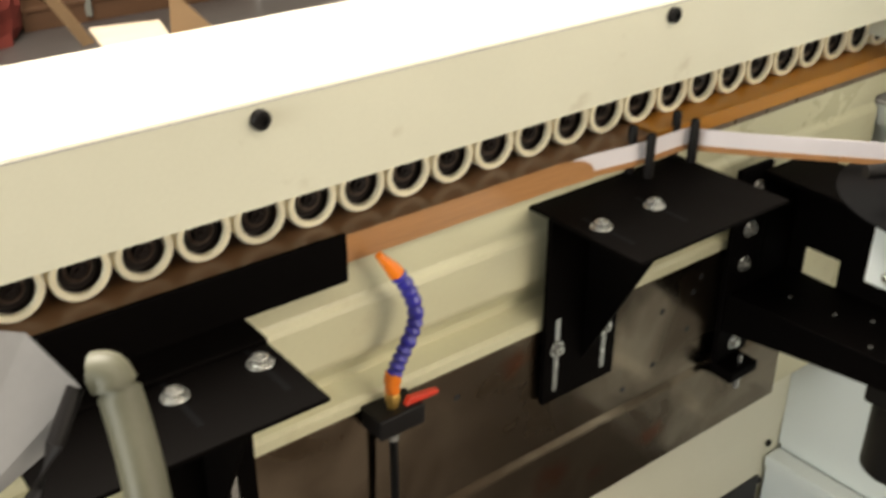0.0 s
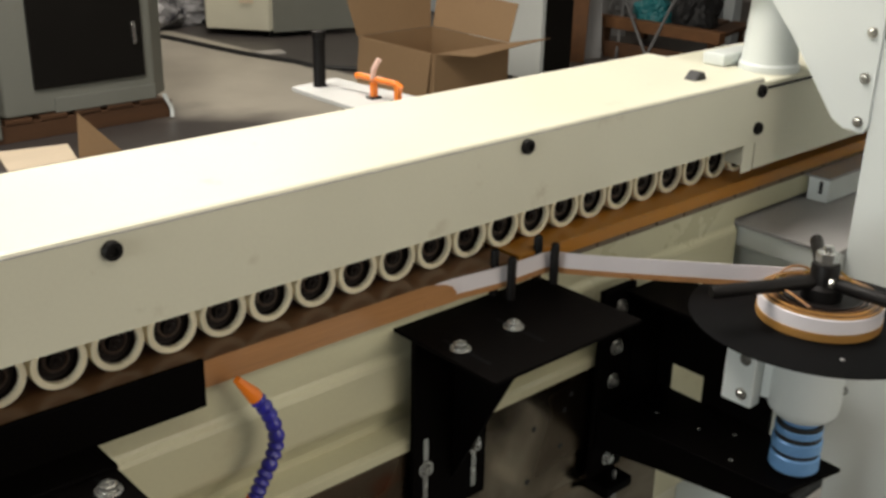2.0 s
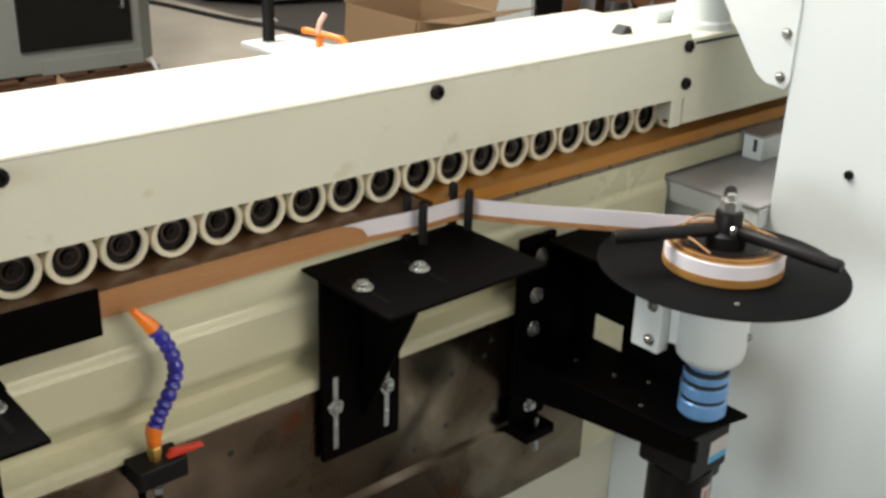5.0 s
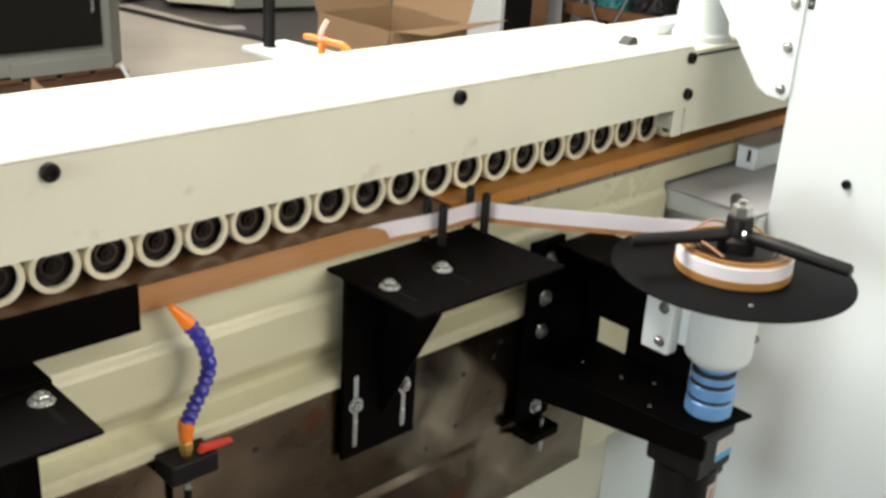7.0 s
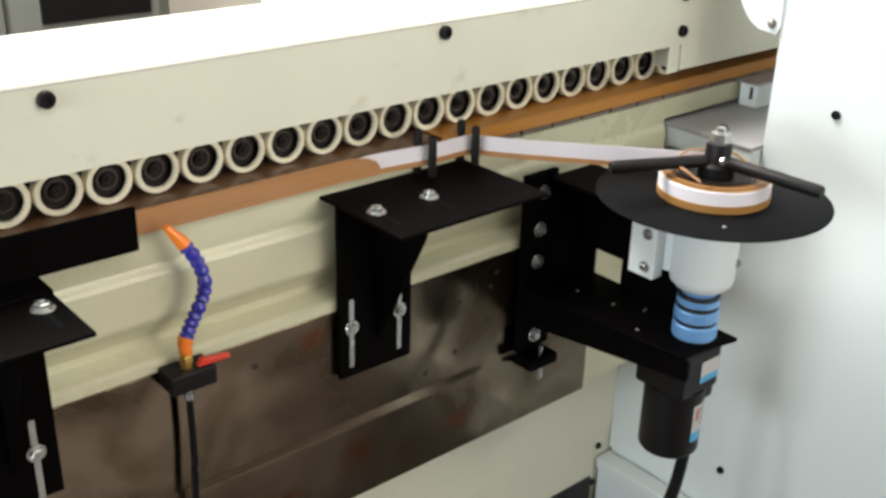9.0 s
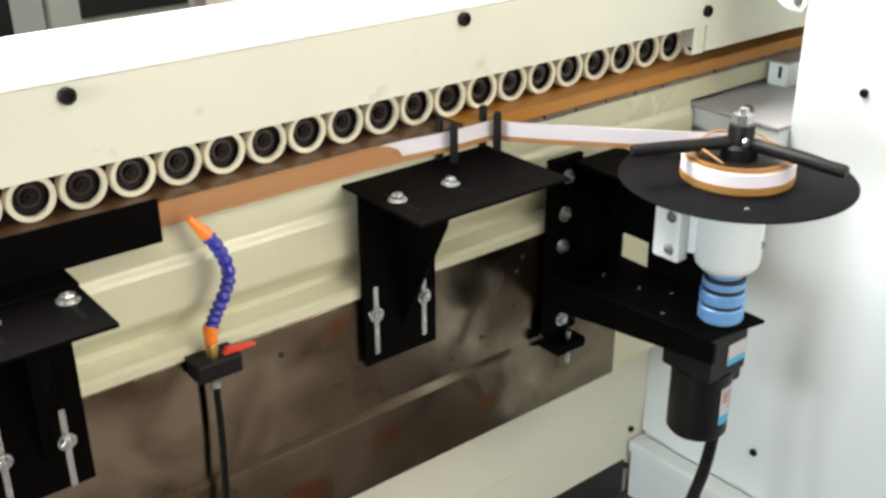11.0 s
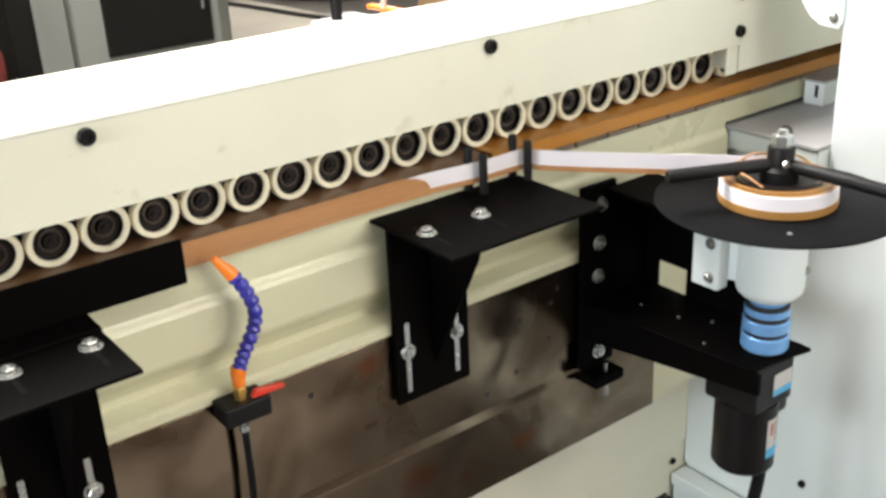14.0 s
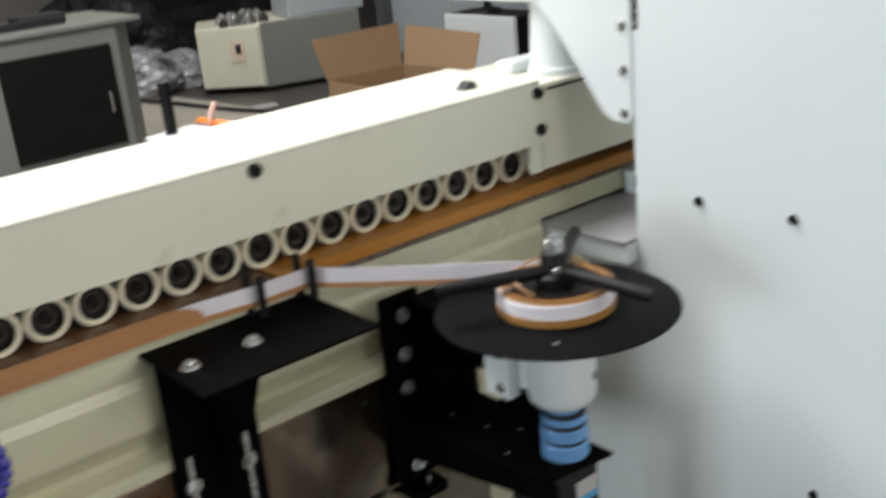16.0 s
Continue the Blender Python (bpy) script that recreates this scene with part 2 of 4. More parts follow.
M_DOOR = material("charcoal_paint_and_shade", (0.010, 0.009, 0.008), 0.5, vary=0.15, scale=4, fine=120, spec=0.12)
M_PLATE = material("dull_white_plate", (0.50, 0.50, 0.49), 0.5, vary=0.06, scale=8)
M_TIMBER = material("orange_timber", (0.15, 0.065, 0.024), 0.7, vary=0.3, scale=5, fine=60, bump=0.3, stretch=(0.3, 3, 3), rand=0.2)
M_PALLET = material("pallet_wood", (0.085, 0.037, 0.015), 0.7, vary=0.3, scale=5, fine=60, bump=0.3, stretch=(0.3, 3, 3), rand=0.2)
M_CARD = material("cardboard", (0.28, 0.175, 0.092), 0.75, vary=0.09, scale=3, fine=50, bump=0.1, stain=(0.23, 0.14, 0.08), stain_scale=3)
M_PINE = material("pale_board", (0.70, 0.58, 0.44), 0.6, vary=0.12, scale=5, fine=60, stretch=(0.3, 3, 3))
M_BAG = material("clear_wrap", (0.34, 0.34, 0.36), 0.25, vary=0.4, scale=9, fine=30, bump=0.6, coat=0.3, stain=(0.03, 0.03, 0.04), stain_scale=4, stain_cut=0.48)
M_DEEPRED = material("dark_red_cloth", (0.16, 0.022, 0.015), 0.7, vary=0.3, scale=6, bump=0.3)
M_DARK = material("dark_rubber_and_shade", (0.012, 0.012, 0.013), 0.6, vary=0.3, scale=10)
M_HOSE = material("black_hose", (0.004, 0.004, 0.004), 0.4, vary=0.3, scale=10, spec=0.15)
M_TEAL = material("teal_plastic", (0.012, 0.17, 0.19), 0.45, vary=0.1, scale=10)
M_TAPE = material("pink_cord", (0.75, 0.50, 0.42), 0.6, vary=0.1, scale=30)
M_GREYBLUE = material("blue_grey_paint", (0.42, 0.46, 0.48), 0.5, vary=0.08, scale=3, stain=(0.28, 0.29, 0.29))


# ---- mesh helpers ----
def empty(name, at=(0, 0, 0), label="", category="", group="", kind=""):
    ob = new(name)
    ob.location = at
    ob.empty_display_size = 0.05
    return tagged(ob, label, category, group, kind)


def part(name, bm, mat, parent=None, label="", smooth=False, at=None):
    me = bpy.data.meshes.new(name)
    bmesh.ops.recalc_face_normals(bm, faces=bm.faces)
    if smooth:
        for f in bm.faces:
            f.smooth = True
        for e in bm.edges:
            if len(e.link_faces) == 2 and e.calc_face_angle(0) > 0.6:
                e.smooth = False
    bm.to_mesh(me)
    bm.free()
    me.materials.append(mat)
    ob = new(name, me)
    if at is not None:
        ob.location = at
    if parent is not None:
        ob.parent = parent
        chain, up = Vector((0, 0, 0)), parent
        while up is not None:
            chain += up.location
            up = up.parent
        ob.location = (Vector(at) if at is not None else Vector((0, 0, 0))) - chain
    if label:
        ob["label"] = label
    return ob


def bm_box(x0, x1, y0, y1, z0, z1, bevel=0.002, seg=2, bm=None):
    one = bmesh.new()
    bmesh.ops.create_cube(one, size=1, matrix=Matrix.Translation(((x0 + x1) / 2, (y0 + y1) / 2, (z0 + z1) / 2)) @ Matrix.Diagonal((abs(x1 - x0), abs(y1 - y0), abs(z1 - z0), 1)))
    if bevel:
        bmesh.ops.bevel(one, geom=one.edges[:], offset=bevel, segments=seg, affect='EDGES', profile=0.5)
    return merge(bm, one)


def merge(bm, one):
    if bm is None:
        return one
    me = bpy.data.meshes.new("tmp")
    one.to_mesh(me)
    one.free()
    bm.from_mesh(me)
    bpy.data.meshes.remove(me)
    return bm


def bm_lathe(profile, axis="z", at=(0, 0, 0), seg=32, bm=None, hollow=False):
    """Turned solid from (radius, height) pairs; axis z or -y (towards the operator) or x."""
    one = bmesh.new()
    rings = []
    for r, h in profile:
        ring = []
        for k in range(seg):
            a = 2 * math.pi * k / seg
            c, s = r * math.cos(a), r * math.sin(a)
            p = {'z': (c, s, h), '-y': (c, -h, s), 'x': (h, c, s), '-x': (-h, c, s)}[axis]
            ring.append(one.verts.new(Vector(p) + Vector(at)))
        rings.append(ring)
    if hollow:
        rings.append(rings[0])
    for a, b in zip(rings, rings[1:]):
        for k in range(seg):
            one.faces.new((a[k], a[(k + 1) % seg], b[(k + 1) % seg], b[k]))
    if profile[0][0] > 1e-6 and not hollow:
        one.faces.new(rings[0])
    if profile[-1][0] > 1e-6 and not hollow:
        one.faces.new(rings[-1][::-1])
    bmesh.ops.remove_doubles(one, verts=one.verts, dist=1e-6)
    return merge(bm, one)


def bm_prism(points, axis, a, b, bevel=0.0, bm=None):
    """A plate: a polygon in the plane across an axis, thick from a to b. Points are (y, z), (x, z) or (x, y)."""
    one = bmesh.new()
    def place(p, v):
        return {'x': (v, p[0], p[1]), 'y': (p[0], v, p[1]), 'z': (p[0], p[1], v)}[axis]
    lo = [one.verts.new(place(p, a)) for p in points]
    hi = [one.verts.new(place(p, b)) for p in points]
    one.faces.new(lo)
    one.faces.new(hi[::-1])
    k = len(points)
    for i in range(k):
        one.faces.new((lo[i], lo[(i + 1) % k], hi[(i + 1) % k], hi[i]))
    bmesh.ops.recalc_face_normals(one, faces=one.faces)
    if bevel:
        bmesh.ops.bevel(one, geom=one.edges[:], offset=bevel, segments=2, affect='EDGES', profile=0.5)
    return merge(bm, one)


def bm_tube(points, radius, seg=12, bm=None, caps=True):
    """A round rod or hose along points; radius may be one number or one per point."""
    one = bmesh.new()
    pts = [Vector(p) for p in points]
    rr = radius if isinstance(radius, (list, tuple)) else [radius] * len(pts)
    up = Vector((0.13, 0.31, 0.94))
    rings = []
    for i, p in enumerate(pts):
        d = (pts[min(i + 1, len(pts) - 1)] - pts[max(i - 1, 0)]).normalized()
        if abs(d.dot(up)) > 0.95:
            up = Vector((0.9, 0.3, 0.1))
        u = (up - d * up.dot(d)).normalized()
        v = d.cross(u)
        rings.append([one.verts.new(p + rr[i] * (math.cos(2 * math.pi * k / seg) * u + math.sin(2 * math.pi * k / seg) * v)) for k in range(seg)])
    for a, b in zip(rings, rings[1:]):
        for k in range(seg):
            one.faces.new((a[k], a[(k + 1) % seg], b[(k + 1) % seg], b[k]))
    if caps:
        one.faces.new(rings[0])
        one.faces.new(rings[-1][::-1])
    return merge(bm, one)


def spline(points, steps=8):
    """A smooth line through points (Catmull-Rom)."""
    p = [Vector(q) for q in points]
    p = [2 * p[0] - p[1], *p, 2 * p[-1] - p[-2]]
    out = []
    for i in range(1, len(p) - 2):
        for s in range(steps):
            t = s / steps
            a, b, c, d = p[i - 1], p[i], p[i + 1], p[i + 2]
            out.append(0.5 * (2 * b + (c - a) * t + (2 * a - 5 * b + 4 * c - d) * t * t + (3 * b - a - 3 * c + d) * t ** 3))
    return out + [p[-2]]


def bm_ribbon(path, z_pairs, thick):
    """A standing strip along plan points, with (bottom, top) heights at each."""
    bm = bmesh.new()
    rows = []
    n = len(path)
    for i, (x, y) in enumerate(path):
        a, b = path[max(0, i - 1)], path[min(n - 1, i + 1)]
        d = Vector((b[0] - a[0], b[1] - a[1])).normalized()
        nx, ny = -d.y * thick / 2, d.x * thick / 2
        z0, z1 = z_pairs[i]
        rows.append([bm.verts.new(q) for q in ((x - nx, y - ny, z0), (x - nx, y - ny, z1), (x + nx, y + ny, z1), (x + nx, y + ny, z0))])
    for a, b in zip(rows, rows[1:]):
        for k in range(4):
            bm.faces.new((a[k], a[(k + 1) % 4], b[(k + 1) % 4], b[k]))
    bm.faces.new(rows[0])
    bm.faces.new(rows[-1][::-1])
    return bm


def hex_bolt(parent, at, axis='-y', r=0.008, name="bolt", mat=None):
    """A hexagon head with the stub of the thread, on its washer."""
    bm = bm_lathe([(r * 1.02, r * 0.2), (r * 1.05, r * 0.3), (r * 1.05, r * 0.85), (r * 0.9, r * 1.0), (r * 0.35, r * 1.0), (r * 0.35, r * 1.25), (0.0, r * 1.3)], axis, at, 6)
    bolt = part(name, bm, mat or M_ZINC, parent)
    bm = bm_lathe([(r * 0.6, 0), (r * 1.55, 0), (r * 1.58, r * 0.1), (r * 1.5, r * 0.22), (r * 0.6, r * 0.22)], axis, at, 24, hollow=True)
    me = bpy.data.meshes.new("washer")
    bm.to_mesh(me)
    bm.free()
    me.materials.append(M_ZINC)
    washer = new("washer", me)
    washer.parent = bolt
    return bolt


def cap_screw(parent, at, axis='-y', r=0.0115, name="cap_screw"):
    """A round socket-head screw in black oxide, hexagon recess in its face."""
    bm = bm_lathe([(r, 0), (r, r * 0.55), (r * 0.86, r * 0.72), (r * 0.5, r * 0.72), (r * 0.46, r * 0.35), (0.0, r * 0.33)], axis, at, 20)
    return part(name, bm, M_OXIDE, parent, smooth=True)

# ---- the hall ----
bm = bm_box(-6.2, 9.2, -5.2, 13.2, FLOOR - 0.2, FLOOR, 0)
tagged(part("floor", bm, M_FLOOR), "worn grey concrete workshop floor with dark stains and a painted pool of light", "floor", kind="structure")


def holed_wall(name, axis, at, thick, lo, hi, top, hole, label):
    """A wall across an axis from lo to hi with one opening (a0, a1, z0, z1)."""
    bm = None
    a0, a1, z0, z1 = hole
    for p0, p1, q0, q1 in ((lo, a0, FLOOR, top), (a1, hi, FLOOR, top), (a0, a1, z1, top), (a0, a1, FLOOR, z0)):
        if p1 - p0 < 0.01 or q1 - q0 < 0.01:
            continue
        if axis == 'x':
            bm = bm_box(at, at + thick, p0, p1, q0, q1, 0, bm=bm)
        else:
            bm = bm_box(p0, p1, at, at + thick, q0, q1, 0, bm=bm)
    return tagged(part(name, bm, M_WALL), label, "wall", kind="structure")


holed_wall("wall_west", 'x', -6.2, 0.2, -5.2, 13.2, 4.5, (-3.0, 0.4, FLOOR + 0.01, 2.9), "dull plastered workshop wall with an open doorway")
tagged(part("wall_east", bm_box(9.0, 9.2, -5.2, 13.2, FLOOR, 4.5, 0), M_WALL), "dull plastered workshop wall", "wall", kind="structure")
tagged(part("wall_north", bm_box(-6.0, 9.0, 13.0, 13.2, FLOOR, 4.5, 0), M_WALL), "dull plastered workshop wall in shade", "wall", kind="structure")
holed_wall("wall_south", 'y', -5.2, 0.2, -6.0, 9.0, 4.5, (-0.9, 2.1, 1.3, 3.3), "dull plastered workshop wall with an open window")
bm = None
for x0, x1, y0, y1 in ((-6.2, 9.2, -5.2, -3.4), (-6.2, -2.6, -3.4, -2.0), (1.0, 9.2, -3.4, -2.0), (-6.2, 9.2, -2.0, 0.5), (-6.2, -3.2, 0.5, 2.7), (0.0, 9.2, 0.5, 2.7), (-6.2, 9.2, 2.7, 5.2), (-6.2, 0.7, 5.2, 6.8), (3.7, 9.2, 5.2, 6.8), (-6.2, 9.2, 6.8, 13.2)):
    bm = bm_box(x0, x1, y0, y1, 4.5, 4.65, 0, bm=bm)
tagged(part("ceiling", bm, M_WALL), "grey workshop roof with open skylights", "ceiling", kind="structure")

# ---- pressure beam with its rollers ----
PITCH, ROLLER_Z, ROLLER_R = 0.072, 0.97, 0.0345
beam = empty("pressure_beam", (-0.9, 0.05, 1.0), "cream painted steel pressure beam holding a row of rubber rollers", "machine beam")
# folded sheet cover, open below
prof = [(-0.065, 1.018), (-0.065, 1.136), (-0.0632, 1.1402), (-0.059, 1.142), (0.2, 1.142), (0.2, 0.99), (0.197, 0.99), (0.197, 1.139), (-0.0585, 1.139), (-0.0615, 1.1358), (-0.062, 1.135), (-0.062, 1.018)]
part("beam_cover", bm_prism(prof, 'x', -2.05, -0.048), M_CREAM, beam)
part("cover_seam", bm_box(-2.05, -0.05, -0.0656, -0.0646, 1.1355, 1.137, 0), M_LID, beam, "thin grey seam under the cover's fold")
part("roller_bar", bm_box(-2.03, -0.06, 0.045, 0.19, 0.96, 1.1, 0.003), M_DARK, beam, "dark steel bar behind the rollers")
# end cover at the outfeed side, a little lower on top
bm = bm_prism([(-0.063, 0.965), (-0.063, 1.128), (-0.06, 1.131), (0.19, 1.131), (0.19, 0.965)], 'x', -0.046, 0.62)
part("end_cover", bm, M_CREAM, beam)
part("cover_flange", bm_box(-0.082, -0.049, -0.0615, -0.058, 0.962, 1.018, 0.001), M_CREAM, beam)
part("cover_slot", bm_box(-0.03, 0.16, -0.0655, -0.06, 1.117, 1.1215, 0), M_DARK, beam, "dark slit under the cover's top")
for x, z in ((-1.3215, 1.119), (-0.6745, 1.121), (-0.057, 1.117), (-0.054, 1.046), (-1.95, 1.112)):
    cap_screw(beam, (x, -0.065, z))
bm = bm_prism([(-0.19, 1.142), (-0.155, 1.142), (-0.163, 1.156), (-0.174, 1.157)], 'y', -0.012, 0.014, 0.002)
part("clip", bm, M_DARK, beam, "small dark clip")


def roller_meshes():
    r = ROLLER_R
    tyre = bm_lathe([(r * 0.75, -0.001), (r * 0.77, 0.0), (r * 0.955, 0.0), (r, -0.0025), (r, -0.017), (r * 0.96, -0.019), (r * 0.75, -0.019)], '-y', seg=36, hollow=True)
    hub = bm_lathe([(0.0, -0.002), (0.0045, -0.002), (0.005, -0.006), (0.0095, -0.006), (0.010, -0.013), (0.018, -0.013), (0.0185, -0.015), (r * 0.735, -0.015), (r * 0.765, -0.0005), (r * 0.77, -0.018)], '-y', seg=28)
    ring = bm_lathe([(0.0125, -0.0115), (0.0132, -0.0105), (0.0158, -0.0105), (0.0165, -0.0115), (0.0165, -0.0135), (0.0125, -0.0135)], '-y', seg=24, hollow=True)
    return tyre, hub, ring


first = None
for k in range(0, 28):
    at = (-PITCH * k, 0.0, ROLLER_Z)
    if first is None:
        tyre, hub, ring = roller_meshes()
        t_ob = part("roller", tyre, M_TYRE, beam, "cream rubber tyred roller with a dark hub", smooth=True, at=at)
        h_ob = part("hub", hub, M_HUB, t_ob, smooth=True, at=at)
        r_ob = part("bearing", ring, M_BEAR, t_ob, smooth=True, at=at)
        first = (t_ob, h_ob, r_ob)
    else:
        a = first[0].copy()
        scene.collection.objects.link(a)
        a.parent = beam
        a.location = Vector(at) - beam.location
        for src in first[1:]:
            c = src.copy()
            scene.collection.objects.link(c)
            c.parent = a
            c.location = (0, 0, 0)

# ---- conveyor under the rollers ----
conv = empty("chain_conveyor", (-0.8, 0.05, 0.88), "chain conveyor with worn brown pads under the rollers", "conveyor")
part("track", bm_box(-2.1, 0.62, -0.0315, 0.18, 0.8625, 0.888, 0.002), M_GREYTOP, conv, "grey steel conveyor track")
# The darker rail colour here stands in for the shadow under the band.
part("track_edge", bm_prism([(-0.0378, 0.857), (-0.0378, 0.8985), (-0.032, 0.8985), (-0.032, 0.863), (-0.0363, 0.863), (-0.0363, 0.857)], 'x', -2.1, 0.62), M_RAIL, conv, "cream edge strip along the track")
k = 0
x = -2.08
while x < 0.6:
    bm = bm_prism([(x, -0.0405), (x + 0.077, -0.0405), (x + 0.093, 0.16), (x + 0.016, 0.16)], 'z', 0.8992, 0.9085 + 0.001 * (k % 3), 0.0025)
    part("pad", bm, M_PAD, conv)
    x += 0.081
    k += 1

# ---- workpieces and banding ----
def work_panel(x0, x1, mat, label):
    w = tagged(empty("work_panel", ((x0 + x1) / 2, 0.06, 0.911)), label, "wood panel", "boards on the conveyor")
    part("core", bm_box(x0, x1, -0.043, 0.17, 0.911, 0.9335, 0.001), mat, w)
    part("top_laminate", bm_box(x0, x1, -0.0432, 0.17, 0.9337, 0.9352, 0.0004, 1), mat, w)
    return w


work_panel(-2.3, -0.665, M_BOARD, "brown melamine board passing under the rollers")
work_panel(-0.655, 0.95, M_BOARD2, "amber brown melamine board passing under the rollers")

AX = Vector((-0.375, -0.402, 0))      # the reel's upright axis
DISC_Z = 0.876
# banding glued along the board: copper wood grain
path = [(-2.3 + 0.05 * i, -0.0445) for i in range(30)]
tagged(part("edge_band", bm_ribbon(path + [(-0.835, -0.047), (-0.815, -0.0478), (-0.80, -0.0482), (-0.792, -0.0485)], [(0.9005, 0.9375)] * len(path) + [(0.9005, 0.9365), (0.9005, 0.932), (0.9005, 0.925), (0.9005, 0.915)], 0.0022), M_COPPER), "copper brown wood grain edge band on the board's edge", "edge banding")
# the feeding band: from the board past the pins to the coil
coil_r = 0.090
ang = radians(47)
tang = (AX.x + coil_r * math.cos(ang), AX.y + coil_r * math.sin(ang))
plan = spline([(-0.85, -0.0445, 0), (-0.79, -0.0455, 0), (-0.70, -0.0575, 0), (-0.604, -0.0595, 0), (-0.58, -0.077, 0), (-0.52, -0.134, 0), (-0.42, -0.232, 0), (tang[0], tang[1], 0)], 6)
n = len(plan)
zs = []
for i in range(n):
    f = max(0.0, (i / (n - 1) - 0.45) / 0.55)
    lo = 0.9015 - 0.016 * f
    zs.append((lo, lo + 0.034))
feed = tagged(part("edge_band", bm_ribbon([(p.x, p.y) for p in plan], zs, 0.0016), M_LILAC), "lilac white primed edge band running from the coil through the pins", "edge banding")
part("lower_edge", bm_ribbon([(p.x - 0.0003, p.y - 0.0014) for p in plan], [(a - 0.001, a + 0.008) for a, b in zs], 0.001), M_COPPER, feed, "thin copper brown lower edge")

# coil lying on the disc
coil = empty("tape_coil", (AX.x, AX.y, DISC_Z + 0.003), "coil of lilac white edge band with amber rims", "tape coil")
bm = bm_lathe([(0.062, 0.0), (coil_r + 0.001, 0.0), (coil_r + 0.0015, 0.004), (coil_r + 0.0015, 0.0125), (coil_r, 0.013), (0.062, 0.013)], 'z', (AX.x, AX.y, DISC_Z + 0.003), 56, hollow=True)
part("lower_rim", bm, M_AMBER, coil, "amber brown lower rim", smooth=True)
bm = bm_lathe([(0.062, 0.013), (coil_r + 0.0005, 0.013), (coil_r + 0.0005, 0.034), (coil_r - 0.001, 0.0355), (0.062, 0.0355)], 'z', (AX.x, AX.y, DISC_Z + 0.003), 56, hollow=True)
part("side", bm, M_LILAC, coil, "lilac white winding", smooth=True)
for i in range(8):
    r1 = coil_r - 0.001 - i * 0.0042
    z0 = DISC_Z + 0.0385
    bm = bm_lathe([(r1 - 0.0034, 0.0), (r1 - 0.0034, 0.0022 + 0.0012 * (i % 3)), (r1, 0.0022 + 0.0012 * (i % 3)), (r1, 0.0)], 'z', (AX.x + 0.0015 * math.sin(i * 2.1), AX.y, z0), 48, hollow=True)
    part("winding", bm, (M_AMBER if i % 2 == 0 else M_BOARD) if i < 4 else (M_HUB if i % 2 else M_BOARD), coil, smooth=True)
for i, (a0, rad) in enumerate(((0.6, 0.072), (1.5, 0.066), (2.3, 0.07), (-0.2, 0.068))):
    pts = [(AX.x + rad * math.cos(a0 + t * 0.14), AX.y + rad * math.sin(a0 + t * 0.14), DISC_Z + 0.045 + 0.012 * math.sin(t * math.pi / 8)) for t in range(9)]
    part("loose_turn", bm_tube(pts, 0.0018, 6), M_BRASS if i % 2 else M_COPPER, coil, smooth=True)

# ---- reel stand ----
stand = empty("reel_stand", (-0.43, -0.085, 0.47), "black reel stand with a round disc, white bearing housing and motor", "reel stand")
zc = DISC_Z
part("disc", bm_lathe([(0.0, -0.002), (0.188, -0.002), (0.1905, -0.001), (0.1905, 0.001), (0.188, 0.002), (0.0, 0.002)], 'z', (AX.x, AX.y, zc), 72), M_DISC, stand, "thin black round disc", smooth=True)
for a in (3.9, 0.4):
    part("disc_screw", bm_lathe([(0.004, 0), (0.0035, 0.0015), (0, 0.002)], 'z', (AX.x + 0.14 * math.cos(a), AX.y + 0.14 * math.sin(a), zc + 0.002), 10), M_SHEET, stand)
part("core", bm_lathe([(0.0, 0.003), (0.061, 0.003), (0.061, 0.034), (0.058, 0.036), (0.0, 0.036)], 'z', (AX.x, AX.y, zc), 36), M_OXIDE, stand, "dark reel core inside the coil")
hub = part("hub", bm_lathe([(0.03, 0.0362), (0.03, 0.055), (0.021, 0.06), (0.021, 0.088), (0.019, 0.091), (0.0, 0.091)], 'z', (AX.x, AX.y, zc), 28), M_OXIDE, stand, smooth=True)
part("spindle_nut", bm_lathe([(0.0165, 0.091), (0.0165, 0.108), (0.008, 0.110), (0.008, 0.117), (0.0, 0.118)], 'z', (AX.x, AX.y, zc), 6), M_ZINC, stand, "bright hexagon nut")
for deg in (33, 153, -87):
    a = radians(deg)
    d = Vector((math.cos(a), math.sin(a), 0))
    p0 = AX + d * 0.012 + Vector((0, 0, zc + 0.062))
    p1 = AX + d * 0.185 + Vector((0, 0, zc + 0.060))
    part("arm", bm_tube([p0, p0.lerp(p1, 0.06), p0.lerp(p1, 0.97), p1], [0.009, 0.0105, 0.0105, 0.0085], 14), M_OXIDE, stand, smooth=True)
for deg in (-135,):
    a = radians(deg)
    part("lock_screw", bm_lathe([(0.0075, 0), (0.0075, 0.004), (0.003, 0.005), (0.0, 0.004)], '-y', (AX.x + 0.018 * math.cos(a) - 0.002, AX.y + 0.021 * math.sin(a) - 0.004, zc + 0.068), 12), M_ZINC, stand)
# housing below the disc
part("bearing_housing", bm_lathe([(0.0, -0.01), (0.052, -0.01), (0.055, -0.014), (0.055, -0.142), (0.0525, -0.152), (0.042, -0.163), (0.03, -0.1675), (0.0, -0.1675)], 'z', (AX.x, AX.y, zc), 40), M_WHITE, stand, "white painted cast bearing housing", smooth=True)
bm = bm_box(-0.445, -0.418, -0.352, -0.298, 0.722, 0.868, 0.003)
bm = bm_prism([(-0.42, -0.345), (-0.40, -0.43), (-0.36, -0.42), (-0.36, -0.36), (-0.42, -0.308)], 'z', 0.735, 0.862, 0.003, bm)
part("housing_flange", bm, M_WHITE, stand, "white mounting flange")
